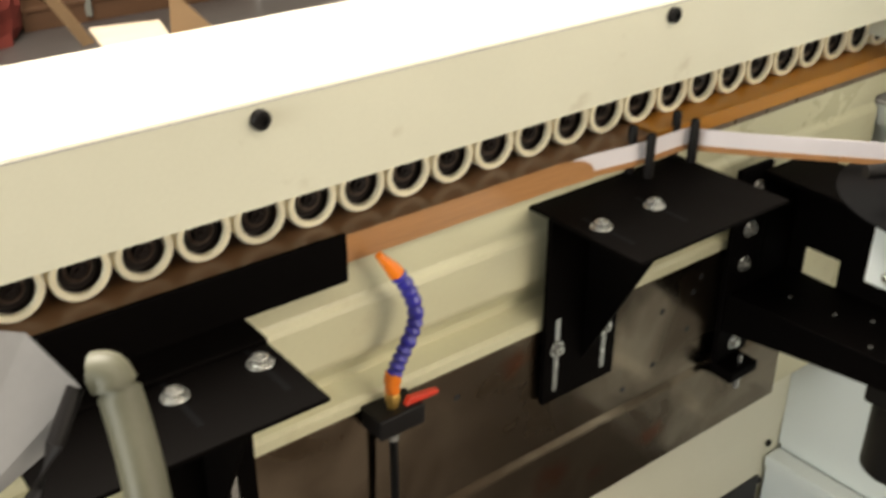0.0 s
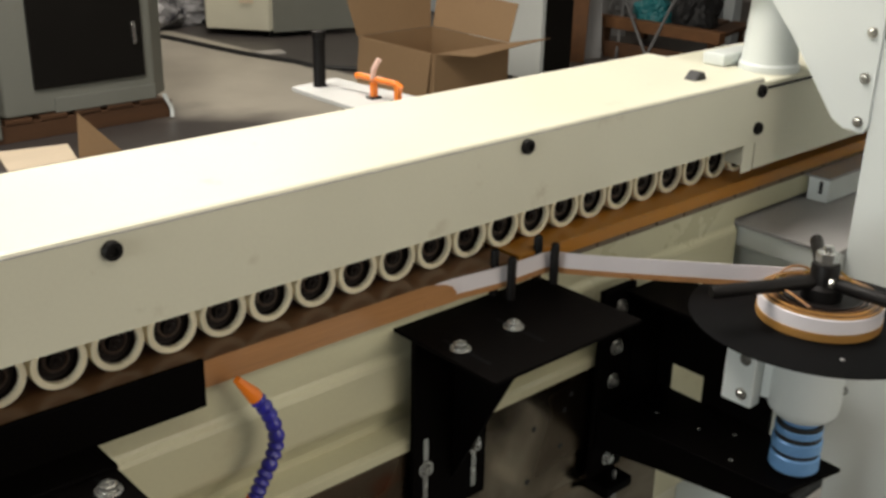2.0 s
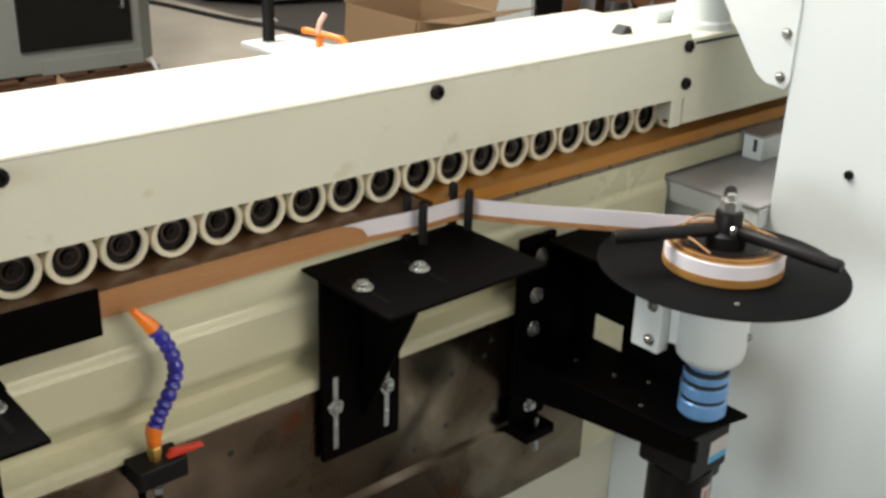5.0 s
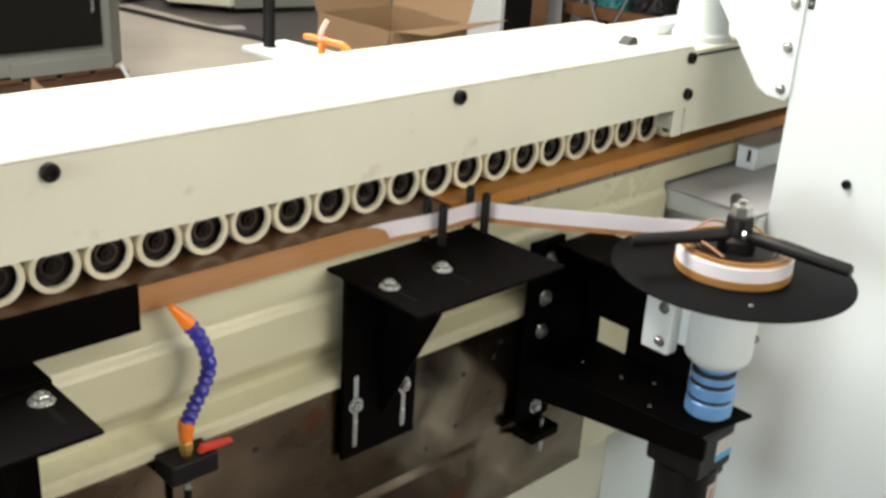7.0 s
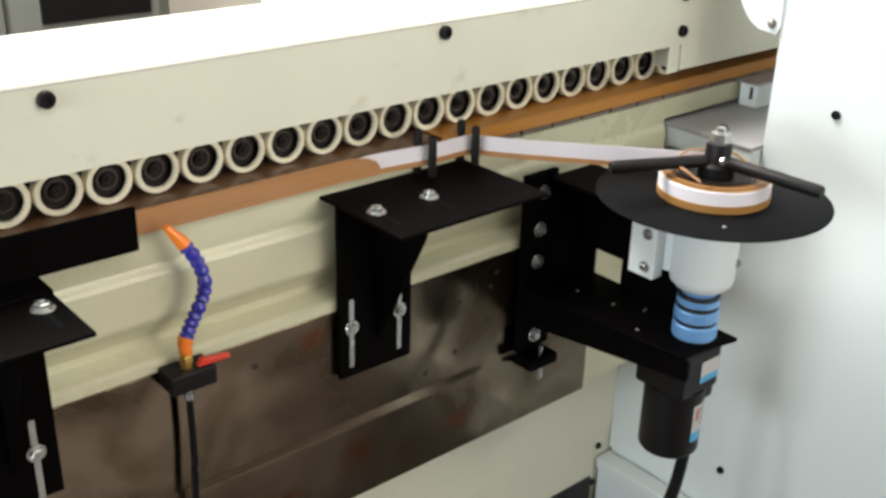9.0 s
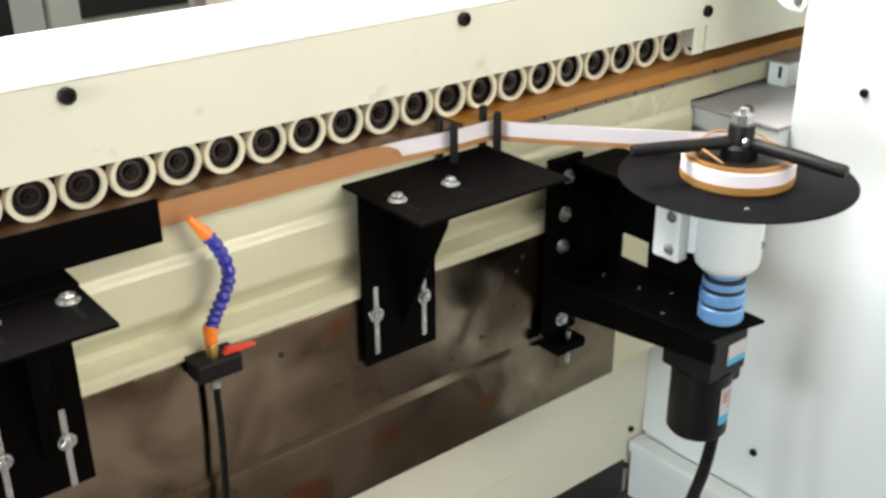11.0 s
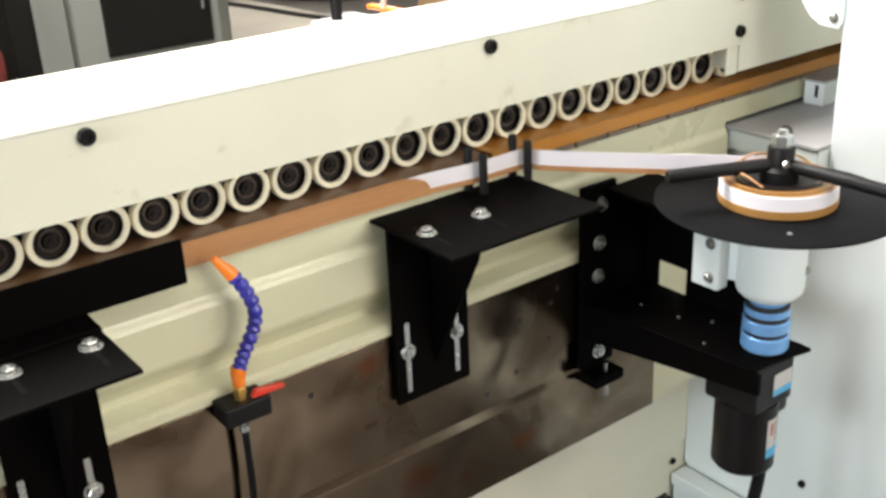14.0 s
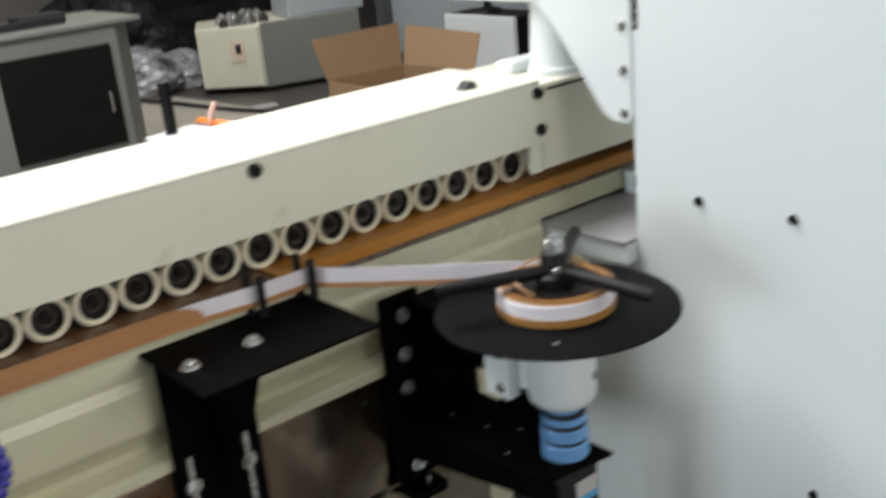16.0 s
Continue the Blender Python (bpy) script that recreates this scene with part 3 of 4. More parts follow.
for z in (0.742, 0.802):
    hex_bolt(stand, (-0.445, -0.334, z), '-x', 0.0065)
hex_bolt(stand, (-0.352, -0.4525, 0.765), '-y', 0.005)
# coupling: blue rings split by dark slits
zc2 = 0.616
for i, (a, b, r) in enumerate(((0.0, 0.030, 0.039), (0.034, 0.058, 0.039), (0.062, 0.080, 0.037), (0.080, 0.090, 0.030))):
    part("coupling_ring", bm_lathe([(0.0, a), (r - 0.005, a), (r, a + 0.005), (r, b - 0.003), (r - 0.003, b), (0.0, b)], 'z', (AX.x, AX.y, zc2), 36), M_COUP, stand, "light blue coupling ring", smooth=True)
part("coupling_core", bm_lathe([(0.0, 0.0), (0.036, 0.0), (0.036, 0.085), (0.0, 0.085)], 'z', (AX.x, AX.y, zc2), 24), M_DARK, stand)
# bracket
bm = bm_box(-0.487, -0.402, -0.086, -0.074, 0.475, 0.84, 0.003)
part("back_plate", bm, M_BLACK, stand)
for x, z in ((-0.445, 0.727), (-0.447, 0.661), (-0.443, 0.503), (-0.44, 0.80)):
    hex_bolt(stand, (x, -0.086, z), '-y', 0.0095)
part("back_web", bm_box(-0.4015, -0.31, -0.0858, -0.078, 0.600, 0.8215, 0.001), M_BLACK, stand)
# upright web with a notch above the arm plate
for y0, y1, z0, z1 in ((-0.114, -0.0862, 0.602, 0.8215), (-0.185, -0.1142, 0.665, 0.8215), (-0.32, -0.1852, 0.602, 0.8215)):
    part("web_plate", bm_box(-0.318, -0.31, y0, y1, z0, z1, 0), M_BLACK, stand)
part("upper_shelf", bm_box(-0.434, -0.31, -0.31, -0.087, 0.822, 0.830, 0.002), M_BLACK, stand)
part("arm_plate", bm_prism([(-0.485, -0.0865), (-0.3185, -0.0865), (-0.3215, -0.457), (-0.455, -0.432)], 'z', 0.608, 0.616, 0.002), M_BLACK, stand)
bm = bm_prism([(-0.087, 0.54), (-0.087, 0.608), (-0.45, 0.608), (-0.45, 0.572), (-0.2, 0.552)], 'x', -0.482, -0.474)
for v in bm.verts:
    v.co.x += (-0.087 - v.co.y) * 0.085
part("side_web", bm, M_BLACK, stand)
for x, y in ((-0.41, -0.16), (-0.40, -0.24), (-0.44, -0.33), (-0.37, -0.29)):
    part("plate_screw", bm_lathe([(0.004, 0), (0.004, 0.002), (0, 0.003)], 'z', (x, y, 0.616), 10), M_ZINC, stand)
# levelling foot under the back plate
bm = bm_box(-0.475, -0.40, -0.115, -0.066, 0.44, 0.462, 0.004)
part("stop_block", bm, M_BLACK, stand)
part("stop_screw", bm_lathe([(0.006, -0.03), (0.006, 0.0), (0.004, 0.0), (0.004, 0.04), (0.0, 0.04)], 'z', (-0.435, -0.1, 0.44), 12), M_ZINC, stand)
# gear motor hanging under the arm, its body set off from the output shaft
MX, MY = AX.x - 0.018, AX.y + 0.012
bm = bm_box(MX - 0.052, MX + 0.052, MY - 0.052, MY + 0.052, 0.522, 0.6075, 0.007, 3)
part("gearbox", bm, M_MOTOR, stand)
bm = bm_lathe([(0.0, 0.0), (0.049, 0.0), (0.0535, 0.006), (0.0535, 0.132), (0.0, 0.132)], 'z', (MX, MY, 0.392), 44)
bm = bm_box(MX + 0.035, MX + 0.068, MY - 0.035, MY + 0.035, 0.485, 0.575, 0.005, bm=bm)
part("motor_body", bm, M_MOTOR, stand, smooth=True)
part("rating_plate", bm_box(MX - 0.004, MX + 0.044, MY - 0.0535, MY - 0.0522, 0.545, 0.585, 0), M_LABELW, stand, "pale label")
part("label_band", bm_box(MX - 0.004, MX + 0.044, MY - 0.0541, MY - 0.0535, 0.545, 0.557, 0), M_LABELB, stand)


def arc_label(name, a0, a1, z0, z1, r, mat, label):
    bm = bmesh.new()
    m = 8
    lo = [bm.verts.new((MX + r * math.cos(a0 + (a1 - a0) * i / m), MY + r * math.sin(a0 + (a1 - a0) * i / m), z0)) for i in range(m + 1)]
    hi = [bm.verts.new((v.co.x, v.co.y, z1)) for v in lo]
    for i in range(m):
        bm.faces.new((lo[i], lo[i + 1], hi[i + 1], hi[i]))
    return part(name, bm, mat, stand, label)


arc_label("rating_plate", -1.75, -0.95, 0.425, 0.500, 0.0539, M_LABELW, "pale label")
arc_label("label_band", -1.75, -0.95, 0.425, 0.444, 0.0542, M_LABELB, "blue band of the label")
arc_label("label_mark", -1.65, -1.45, 0.468, 0.492, 0.0542, M_LABELR, "red mark of the label")
for k in range(4):
    arc_label("label_line", -1.4, -1.05 - 0.05 * (k % 2), 0.457 + 0.01 * k, 0.460 + 0.01 * k, 0.0542, M_OXIDE, "grey line of print")
pts = spline([(MX + 0.036, MY - 0.01, 0.396), (MX + 0.036, MY - 0.014, 0.365), (MX + 0.012, MY - 0.02, 0.30), (MX - 0.045, MY - 0.03, 0.22), (MX - 0.12, MY - 0.06, 0.1), (MX - 0.2, MY - 0.1, -0.05), (MX - 0.26, MY - 0.12, FLOOR + 0.012), (MX - 0.5, MY - 0.12, FLOOR + 0.012)], 8)
part("cable", bm_tube(pts, 0.0115, 10), M_HOSE, stand, "black motor cable", smooth=True)

# ---- machine frame ----
frame_ob = empty("machine_frame", (-0.9, 0.1, FLOOR), "cream painted welded machine frame below the conveyor", "machine frame")
prof = [(-0.036, 0.8622), (-0.036, 0.846), (-0.0375, 0.842), (-0.042, 0.836), (-0.044, 0.83), (-0.044, 0.766), (-0.0425, 0.760), (-0.031, 0.744), (-0.023, 0.729), (-0.022, 0.7165), (-0.058, 0.7095), (-0.0645, 0.705), (-0.065, 0.70), (-0.065, 0.69), (-0.05, 0.69), (-0.05, 0.3), (0.16, 0.3), (0.16, 0.8622)]
part("upper_rail", bm_prism(prof, 'x', -2.3, -0.04), M_RAIL, frame_ob, "rail in darker, yellower cream")
part("rear_rail", bm_box(-0.038, 0.62, 0.055, 0.16, 0.3, 0.862, 0.002), M_CREAM, frame_ob)
part("lower_panel", bm_box(-2.3, 0.05, 0.05, 0.07, 0.045, 0.30, 0.002), M_CREAM, frame_ob)
part("base_panel", bm_box(-2.3, 0.05, 0.053, 0.075, -0.13, 0.0425, 0.002), M_CREAM, frame_ob)
# Dark plate set on the panel as the shade inside a cut-out.
part("opening_shade", bm_box(-0.42, -0.06, 0.0475, 0.0525, FLOOR + 0.01, -0.085, 0.001), M_DARK, frame_ob, "dark plate for the shade inside the base cut-out")
part("plinth", bm_box(-2.3, 0.6, 0.06, 0.6, FLOOR, -0.13, 0.004), M_CREAM, frame_ob)
for x, z in ((-0.044, 0.0), (-0.051, -0.108)):
    cap_screw(frame_ob, (x, 0.05 if z > -0.05 else 0.053, z), '-y', 0.008)

# milled mounting plate
plate = empty("mounting_plate", (-1.0, -0.055, 0.3), "bare milled steel mounting plate with rust stains", "steel plate")
part("upper_plate", bm_box(-2.2, -0.262, -0.0645, -0.0515, 0.305, 0.688, 0.0006), M_STEEL, plate)
part("lower_plate", bm_prism([(-0.0648, 0.303), (-0.068, 0.303), (-0.069, 0.304), (-0.069, 0.452), (-0.0683, 0.4575), (-0.0648, 0.4695)], 'x', -2.2, -0.262), M_STEEL, plate)
for x, z in ((-0.53, 0.655), (-0.62, 0.62), (-0.63, 0.52), (-0.55, 0.56), (-0.545, 0.63), (-0.70, 0.50), (-1.05, 0.64), (-0.36, 0.55)):
    part("screw_hole", bm_lathe([(0.0052, 0.0), (0.0052, 0.0006), (0.0, 0.0006)], '-y', (x, -0.0645, z), 12), M_DARK, plate)



# ---- black angle brackets ----
def angle_bracket(x0, x1, leg0, leg1, bolts, slots, flare, label):
    b = empty("angle_bracket", (leg0, -0.07, 0.56), label, "bracket", group="black angle brackets")
    part("top_plate", bm_box(x0, x1, -0.247, -0.024, 0.879, 0.885, 0.0015), M_BLACK, b)
    s = 1 if flare > 0 else -1
    lo, hi = sorted((leg0, leg1))
    right = [(hi, 0.565), (hi, 0.74), (hi + (0.045 if s > 0 else 0), 0.878)]
    left = [(lo - (0.045 if s < 0 else 0), 0.878), (lo, 0.74), (lo, 0.565)]
    part("leg", bm_prism([(lo, 0.565), *right, *left[:2]], 'y', -0.079, -0.0705), M_BLACK, b)
    gx = (leg0 + leg1) / 2 + 0.005
    part("gusset", bm_prism([(-0.08, 0.62), (-0.08, 0.878), (-0.208, 0.878), (-0.198, 0.842)], 'x', gx - 0.003, gx + 0.003), M_BLACK, b)
    for x, y in bolts:
        hex_bolt(b, (x, y, 0.885), 'z', 0.0098)
        part("slot", bm_box(x - 0.0035, x + 0.0035, y - 0.06, y + 0.035, 0.8848, 0.8853, 0), M_DISC, b)
    for x, z in slots:
        bm = bm_box(x - 0.0045, x + 0.0045, -0.0802, -0.0785, z - 0.075, z + 0.052, 0)
        part("slot", bm, M_ZINC, b, "bright slot through the leg")
        hex_bolt(b, (x, -0.0802, z), '-y', 0.0088)
    return b


gb = angle_bracket(-0.903, -0.60, -0.897, -0.748, ((-0.872, -0.146), (-0.766, -0.144)), ((-0.874, 0.658), (-0.774, 0.66)), 1, "black painted steel angle bracket carrying the band's guide pins")
for x in (-0.70, -0.592 - 0.012):
    part("guide_pin", bm_lathe([(0.0072, 0.0), (0.0072, 0.064), (0.0055, 0.068), (0.0, 0.068)], 'z', (x, -0.072, 0.885), 16), M_OXIDE, gb, "dark steel guide pin", smooth=True)
    part("guide_pin", bm_lathe([(0.0072, 0.0), (0.0072, 0.070), (0.0055, 0.074), (0.0, 0.074)], 'z', (x - 0.008, -0.043, 0.885), 16), M_OXIDE, gb, "dark steel guide pin", smooth=True)
lb = angle_bracket(-1.65, -1.362, -1.505, -1.372, ((-1.389, -0.151), (-1.487, -0.151)), ((-1.403, 0.64), (-1.49, 0.645)), -1, "black painted steel angle bracket below the infeed fence")
part("fence", bm_box(-1.72, -1.22, -0.066, -0.059, 0.8875, 0.952, 0.0015), M_BLACK, lb, "upright black fence plate")
part("fence_foot", bm_box(-1.72, -1.362, -0.12, -0.0665, 0.8852, 0.8905, 0.001), M_BLACK, lb)

# ---- coolant nozzle ----
noz = empty("air_nozzle", (-1.18, -0.085, 0.66), "blue segmented air hose with orange nozzle on a black valve", "air nozzle")
line = spline([(-1.174, -0.09, 0.746), (-1.164, -0.09, 0.766), (-1.147, -0.089, 0.792), (-1.1365, -0.088, 0.822), (-1.147, -0.086, 0.861), (-1.163, -0.083, 0.888)], 8)
seg_pts = [line[round(i * (len(line) - 1) / 12)] for i in range(13)]
for a, b in zip(seg_pts, seg_pts[1:]):
    d = b - a
    part("hose_bead", bm_tube([a - d * 0.12, a + d * 0.02, a + d * 0.3, a + d * 0.62, a + d * 0.86, a + d * 1.02], [0.0066, 0.0098, 0.0112, 0.0100, 0.0074, 0.0064], 14), M_BLUEHOSE, noz, smooth=True)
part("nozzle_tip", bm_tube([(-1.162, -0.083, 0.886), (-1.166, -0.082, 0.893), (-1.180, -0.08, 0.911), (-1.185, -0.079, 0.918)], [0.0105, 0.0098, 0.0062, 0.005], 16), M_ORANGE, noz, "orange nozzle tip", smooth=True)
part("hose_base", bm_tube([(-1.1775, -0.091, 0.722), (-1.1775, -0.091, 0.734), (-1.1765, -0.09, 0.736), (-1.175, -0.09, 0.750)], [0.0098, 0.0098, 0.0115, 0.0105], 16), M_ORANGE, noz, "orange hose socket", smooth=True)
part("fitting", bm_lathe([(0.0085, 0.0), (0.0085, 0.008), (0.0105, 0.009), (0.0105, 0.02), (0.008, 0.022), (0.008, 0.036), (0.0, 0.036)], 'z', (-1.178, -0.091, 0.698), 6), M_BRASS, noz, "brass hose fitting")
part("valve_body", bm_box(-1.212, -1.14, -0.112, -0.0655, 0.668, 0.699, 0.003), M_OXIDE, noz, "black valve block")
part("lever", bm_prism([(-1.165, 0.699), (-1.158, 0.710), (-1.13, 0.706), (-1.112, 0.703), (-1.112, 0.698), (-1.135, 0.698)], 'y', -0.104, -0.094, 0.0015), M_RED, noz, "red valve lever")
part("ferrule", bm_lathe([(0.0075, 0.0), (0.0075, 0.01), (0.0055, 0.011), (0.0055, 0.024), (0.0, 0.024)], 'z', (-1.178, -0.091, 0.645), 12), M_ZINC, noz)
pts = spline([(-1.178, -0.091, 0.65), (-1.178, -0.092, 0.55), (-1.184, -0.094, 0.42), (-1.187, -0.095, 0.2), (-1.18, -0.09, FLOOR + 0.007)], 8)
part("supply_hose", bm_tube(pts, 0.0056, 10), M_HOSE, noz, "black supply hose", smooth=True)

# ---- housing at the outfeed side ----
cab = empty("unit_housing", (0.4, -0.8, FLOOR), "tall pale enamelled sheet steel machine housing", "machine housing")
part("side_panel", bm_prism([(-1.5, -0.02), (0.049, -0.02), (0.049, 0.80), (-0.2505, 0.80), (-0.2505, 2.3), (-1.5, 2.3)], 'x', 0.0, 0.004), M_WHITE, cab)
part("shell", bm_box(0.0045, 0.9, -1.5, -0.2505, FLOOR, 2.3, 0.003), M_WHITE, cab)
part("lower_shell", bm_box(0.0045, 0.9, -0.25, 0.045, FLOOR, 0.795, 0.003), M_WHITE, cab)
for y, z in ((-0.391, 0.944), (-0.576, 0.945), (-0.625, 0.449), (-0.27, 0.088), (-0.9, 0.42), (-0.9, 0.93)):
    cap_screw(cab, (0.0, y, z), '-x', 0.0085)
part("slot", bm_box(-0.0006, 0.002, -0.266, -0.254, 1.235, 1.30, 0), M_DARK, cab, "black slot in the side")
for i in range(3):
    part("slot_screw", bm_lathe([(0.003, 0), (0.003, 0.002), (0, 0.002)], '-x', (-0.0006, -0.26, 1.246 + 0.02 * i), 10), M_ZINC, cab)
bm = bm_box(-0.05, -0.0005, -0.9, 0.046, -0.06, -0.03, 0.003)
bm = bm_box(-0.04, -0.0005, -0.9, 0.046, FLOOR, -0.0605, 0.002, bm=bm)
part("base_rail", bm, M_WHITE, cab, "pale base rail along the housing")
# flange plate above the beam
gus = empty("support_arm", (0.0, -0.2, 1.2), "pale painted support plate with a round post above the beam", "support arm")
part("gusset_plate", bm_prism([(-0.02, 1.285), (-0.085, 1.212), (-0.182, 1.082), (-0.205, 1.069), (-0.243, 1.066), (-0.2505, 1.08), (-0.2505, 2.0), (-0.02, 2.0)], 'x', -0.004, 0.003), M_WHITE, gus)
for z in (1.085, 1.163, 1.242, 1.32):
    hex_bolt(gus, (-0.004, -0.232, z), '-x', 0.0065)
bm = bm_box(0.002, 0.03, -0.02, 0.24, 1.275, 1.315, 0.003)
part("cross_bar", bm, M_WHITE, gus)
for y in (0.02, 0.09, 0.16):
    hex_bolt(gus, (0.002, y, 1.29), '-x', 0.005)
part("post", bm_lathe([(0.058, 0.0), (0.058, 0.012), (0.054, 0.016), (0.045, 0.16), (0.045, 0.5), (0.0, 0.5)], 'z', (0.068, 0.0, 1.1312), 36), M_WHITE, gus, "pale round post", smooth=True)
part("post_base", bm_box(0.005, 0.13, 0.06, 0.11, 1.1312, 1.155, 0.003), M_WHITE, gus)

shelf = empty("glue_box", (0.2, -0.1, 0.8), "small box with a grey steel lid beside the housing", "machine box")
part("box_body", bm_box(-0.032, 0.45, -0.2485, 0.008, 0.8005, 0.8395, 0.002), M_WHITE, shelf)
part("lid", bm_box(-0.036, 0.45, -0.2485, 0.011, 0.84, 0.848, 0.002), M_LID, shelf, "grey steel lid")
ang = empty("stop_angle", (0.3, -0.08, 0.84), "small pale steel angle at the conveyor's end", "bracket")
part("flange", bm_box(0.195, 0.45, -0.098, -0.043, 0.900, 0.905, 0.001), M_GREYTOP, ang, "dull grey top plate")
part("body", bm_box(0.205, 0.45, -0.093, -0.046, 0.8485, 0.8995, 0.002), M_WHITE, ang)
part("slot", bm_box(0.2040, 0.2055, -0.08, -0.072, 0.866, 0.892, 0), M_DARK, ang, "dark slot in the end")

# ---- infeed guard on its own post, close to the operator ----
lev = empty("infeed_guard", (-1.66, -0.5, FLOOR), "grey sheet guard with a grey-green lever on a post", "machine guard")
pts = spline([(-1.643, -0.42, 1.128), (-1.633, -0.429, 1.127), (-1.632, -0.446, 1.103), (-1.638, -0.478, 1.061), (-1.65, -0.51, 1.0), (-1.66, -0.52, 0.9)], 6)
part("lever", bm_tube(pts, [0.009] + [0.0145] * (len(pts) - 2) + [0.0155], 14), M_LEVER, lev, "grey-green lever", smooth=True)
part("rod", bm_tube([(-1.652, -0.415, 1.118), (-1.676, -0.43, 1.092), (-1.698, -0.443, 1.069), (-1.72, -0.47, 1.0), (-1.69, -0.51, 0.9)], 0.006, 12), M_OXIDE, lev, "black rod", smooth=True)
bm = bmesh.new()
vs = [bm.verts.new(p) for p in ((-1.76, -0.33, 1.17), (-1.664, -0.366, 1.14), (-1.645, -0.402, 1.108), (-1.676, -0.416, 1.079), (-1.76, -0.43, 1.05))]
fc = bm.faces.new(vs)
bm.normal_update()
off = fc.normal * 0.004
for v in bmesh.ops.extrude_face_region(bm, geom=[fc])['geom']:
    if isinstance(v, bmesh.types.BMVert):
        v.co += off
part("guard_sheet", bm, M_SHEET, lev, "grey bent guard sheet")
part("post", bm_box(-1.70, -1.645, -0.545, -0.49, FLOOR, 0.92, 0.004), M_BLACK, lev)

# ---- stop plate behind the beam ----
stp = empty("clamp_plate", (-0.33, 0.3, 0.98), "white plate with a black post and an orange toggle clamp", "clamp plate")
part("plate", bm_prism([(-0.405, 0.945), (-0.265, 0.964), (-0.225, 0.64), (-0.235, 0.203), (-0.41, 0.203)], 'z', 0.973, 0.985, 0.002), M_PLATE, stp)
part("plate_slot", bm_prism([(-0.325, 0.86), (-0.318, 0.862), (-0.295, 0.755), (-0.303, 0.753)], 'z', 0.9852, 0.9858), M_GREYTOP, stp)
part("post", bm_lathe([(0.0165, 0.0), (0.0145, 0.004), (0.0145, 0.11), (0.0165, 0.112), (0.0165, 0.128), (0.0, 0.128)], 'z', (-0.347, 0.915, 0.985), 20), M_OXIDE, stp, "black round post", smooth=True)
for x, y in ((-0.322, 0.742), (-0.305, 0.678)):
    part("clamp_leg", bm_box(x - 0.007, x + 0.007, y - 0.007, y + 0.007, 0.985, 1.022, 0.002), M_ORANGE, stp, "orange clamp leg")
    part("clamp_foot", bm_box(x - 0.014, x + 0.014, y - 0.012, y + 0.012, 0.985, 0.99, 0.001), M_DARK, stp)
part("clamp_bar", bm_tube([(-0.330, 0.795, 1.028), (-0.328, 0.785, 1.03), (-0.306, 0.68, 1.026), (-0.303, 0.668, 1.018)], 0.0072, 8), M_ORANGE, stp, "orange clamp bar")
part("clamp_handle", bm_tube(spline([(-0.322, 0.745, 1.03), (-0.322, 0.742, 1.05), (-0.312, 0.735, 1.074)], 4), 0.0065, 8), M_TAPE, stp, "pale pink handle")
part("knob", bm_lathe([(0.0, -0.03), (0.026, -0.03), (0.03, -0.024), (0.03, -0.006), (0.012, 0.0), (0.0, 0.0)], 'z', (-0.385, 0.685, 0.973), 18), M_DARK, stp, smooth=True)
part("mount", bm_box(-0.38, -0.27, 0.2035, 0.24, 0.9855, 1.06, 0.003), M_CREAM, stp)

# ---- the hall behind ----
# cabinet with a charcoal door on a pallet
c = empty("control_cabinet", (0.8, 5.3, FLOOR + 0.13), "grey-green steel cabinet with a charcoal door on a wooden pallet", "cabinet")
z0 = FLOOR + 0.14
part("body", bm_prism([(0.30, 5.06), (0.34, 5.0), (1.28, 5.0), (1.40, 5.1), (1.40, 5.75), (0.30, 5.75)], 'z', z0, 0.83, 0.012), M_GREEN, c)
d = part("door", bm_box(0.515, 1.215, 4.975, 4.9995, 0.09, 0.72, 0.008), M_DOOR, c, "charcoal steel door")
h = part("handle", bm_tube([(1.15, 4.974, 0.42), (1.15, 4.955, 0.42), (1.15, 4.95, 0.40), (1.15, 4.95, 0.31), (1.15, 4.96, 0.30)], 0.012, 8), M_ZINC, d, "bright handle")
part("top", bm_box(0.26, 1.45, 4.97, 5.8, 0.831, 0.86, 0.006), M_GREEN, c)
part("side_leaf", bm_prism([(0.16, 5.16), (0.18, 5.13), (0.28, 4.94), (0.295, 4.965)], 'z', z0 - 0.1, 0.8), M_GREEN, c, "grey side door standing open")
# Solid dark block painted as the shaded inside of the cabinet.
part("dark_side", bm_box(0.02, 0.295, 5.2, 5.6, z0, 0.78, 0.006), M_DOOR, c, "dark block for the shade in the cabinet's open side")
part("skirt", bm_box(0.63, 1.28, 4.985, 4.999, z0 - 0.005, z0 + 0.085, 0.004), M_GREEN, c)
for x, y, sx, sy, hh in ((0.55, 5.3, 0.5, 0.05, 0.03), (0.75, 5.2, 0.6, 0.03, 0.05), (0.95, 5.4, 0.3, 0.2, 0.06)):
    part("tool", bm_box(x - sx / 2, x + sx / 2, y - sy / 2, y + sy / 2, 0.861, 0.861 + hh, 0.006), M_DARK, c)
pal = empty("pallet", (0.8, 5.3, FLOOR), "dark reddish wooden pallet on the floor", "pallet")
for y in (4.98, 5.35, 5.75):
    part("stringer", bm_box(-0.1, 1.38, y, y + 0.09, FLOOR, FLOOR + 0.11, 0.004), M_PALLET, pal)
for i in range(7):
    part("plank", bm_box(-0.1 + 0.21 * i, 0.06 + 0.21 * i, 4.97, 5.85, FLOOR + 0.111, FLOOR + 0.133, 0.003), M_PALLET, pal)
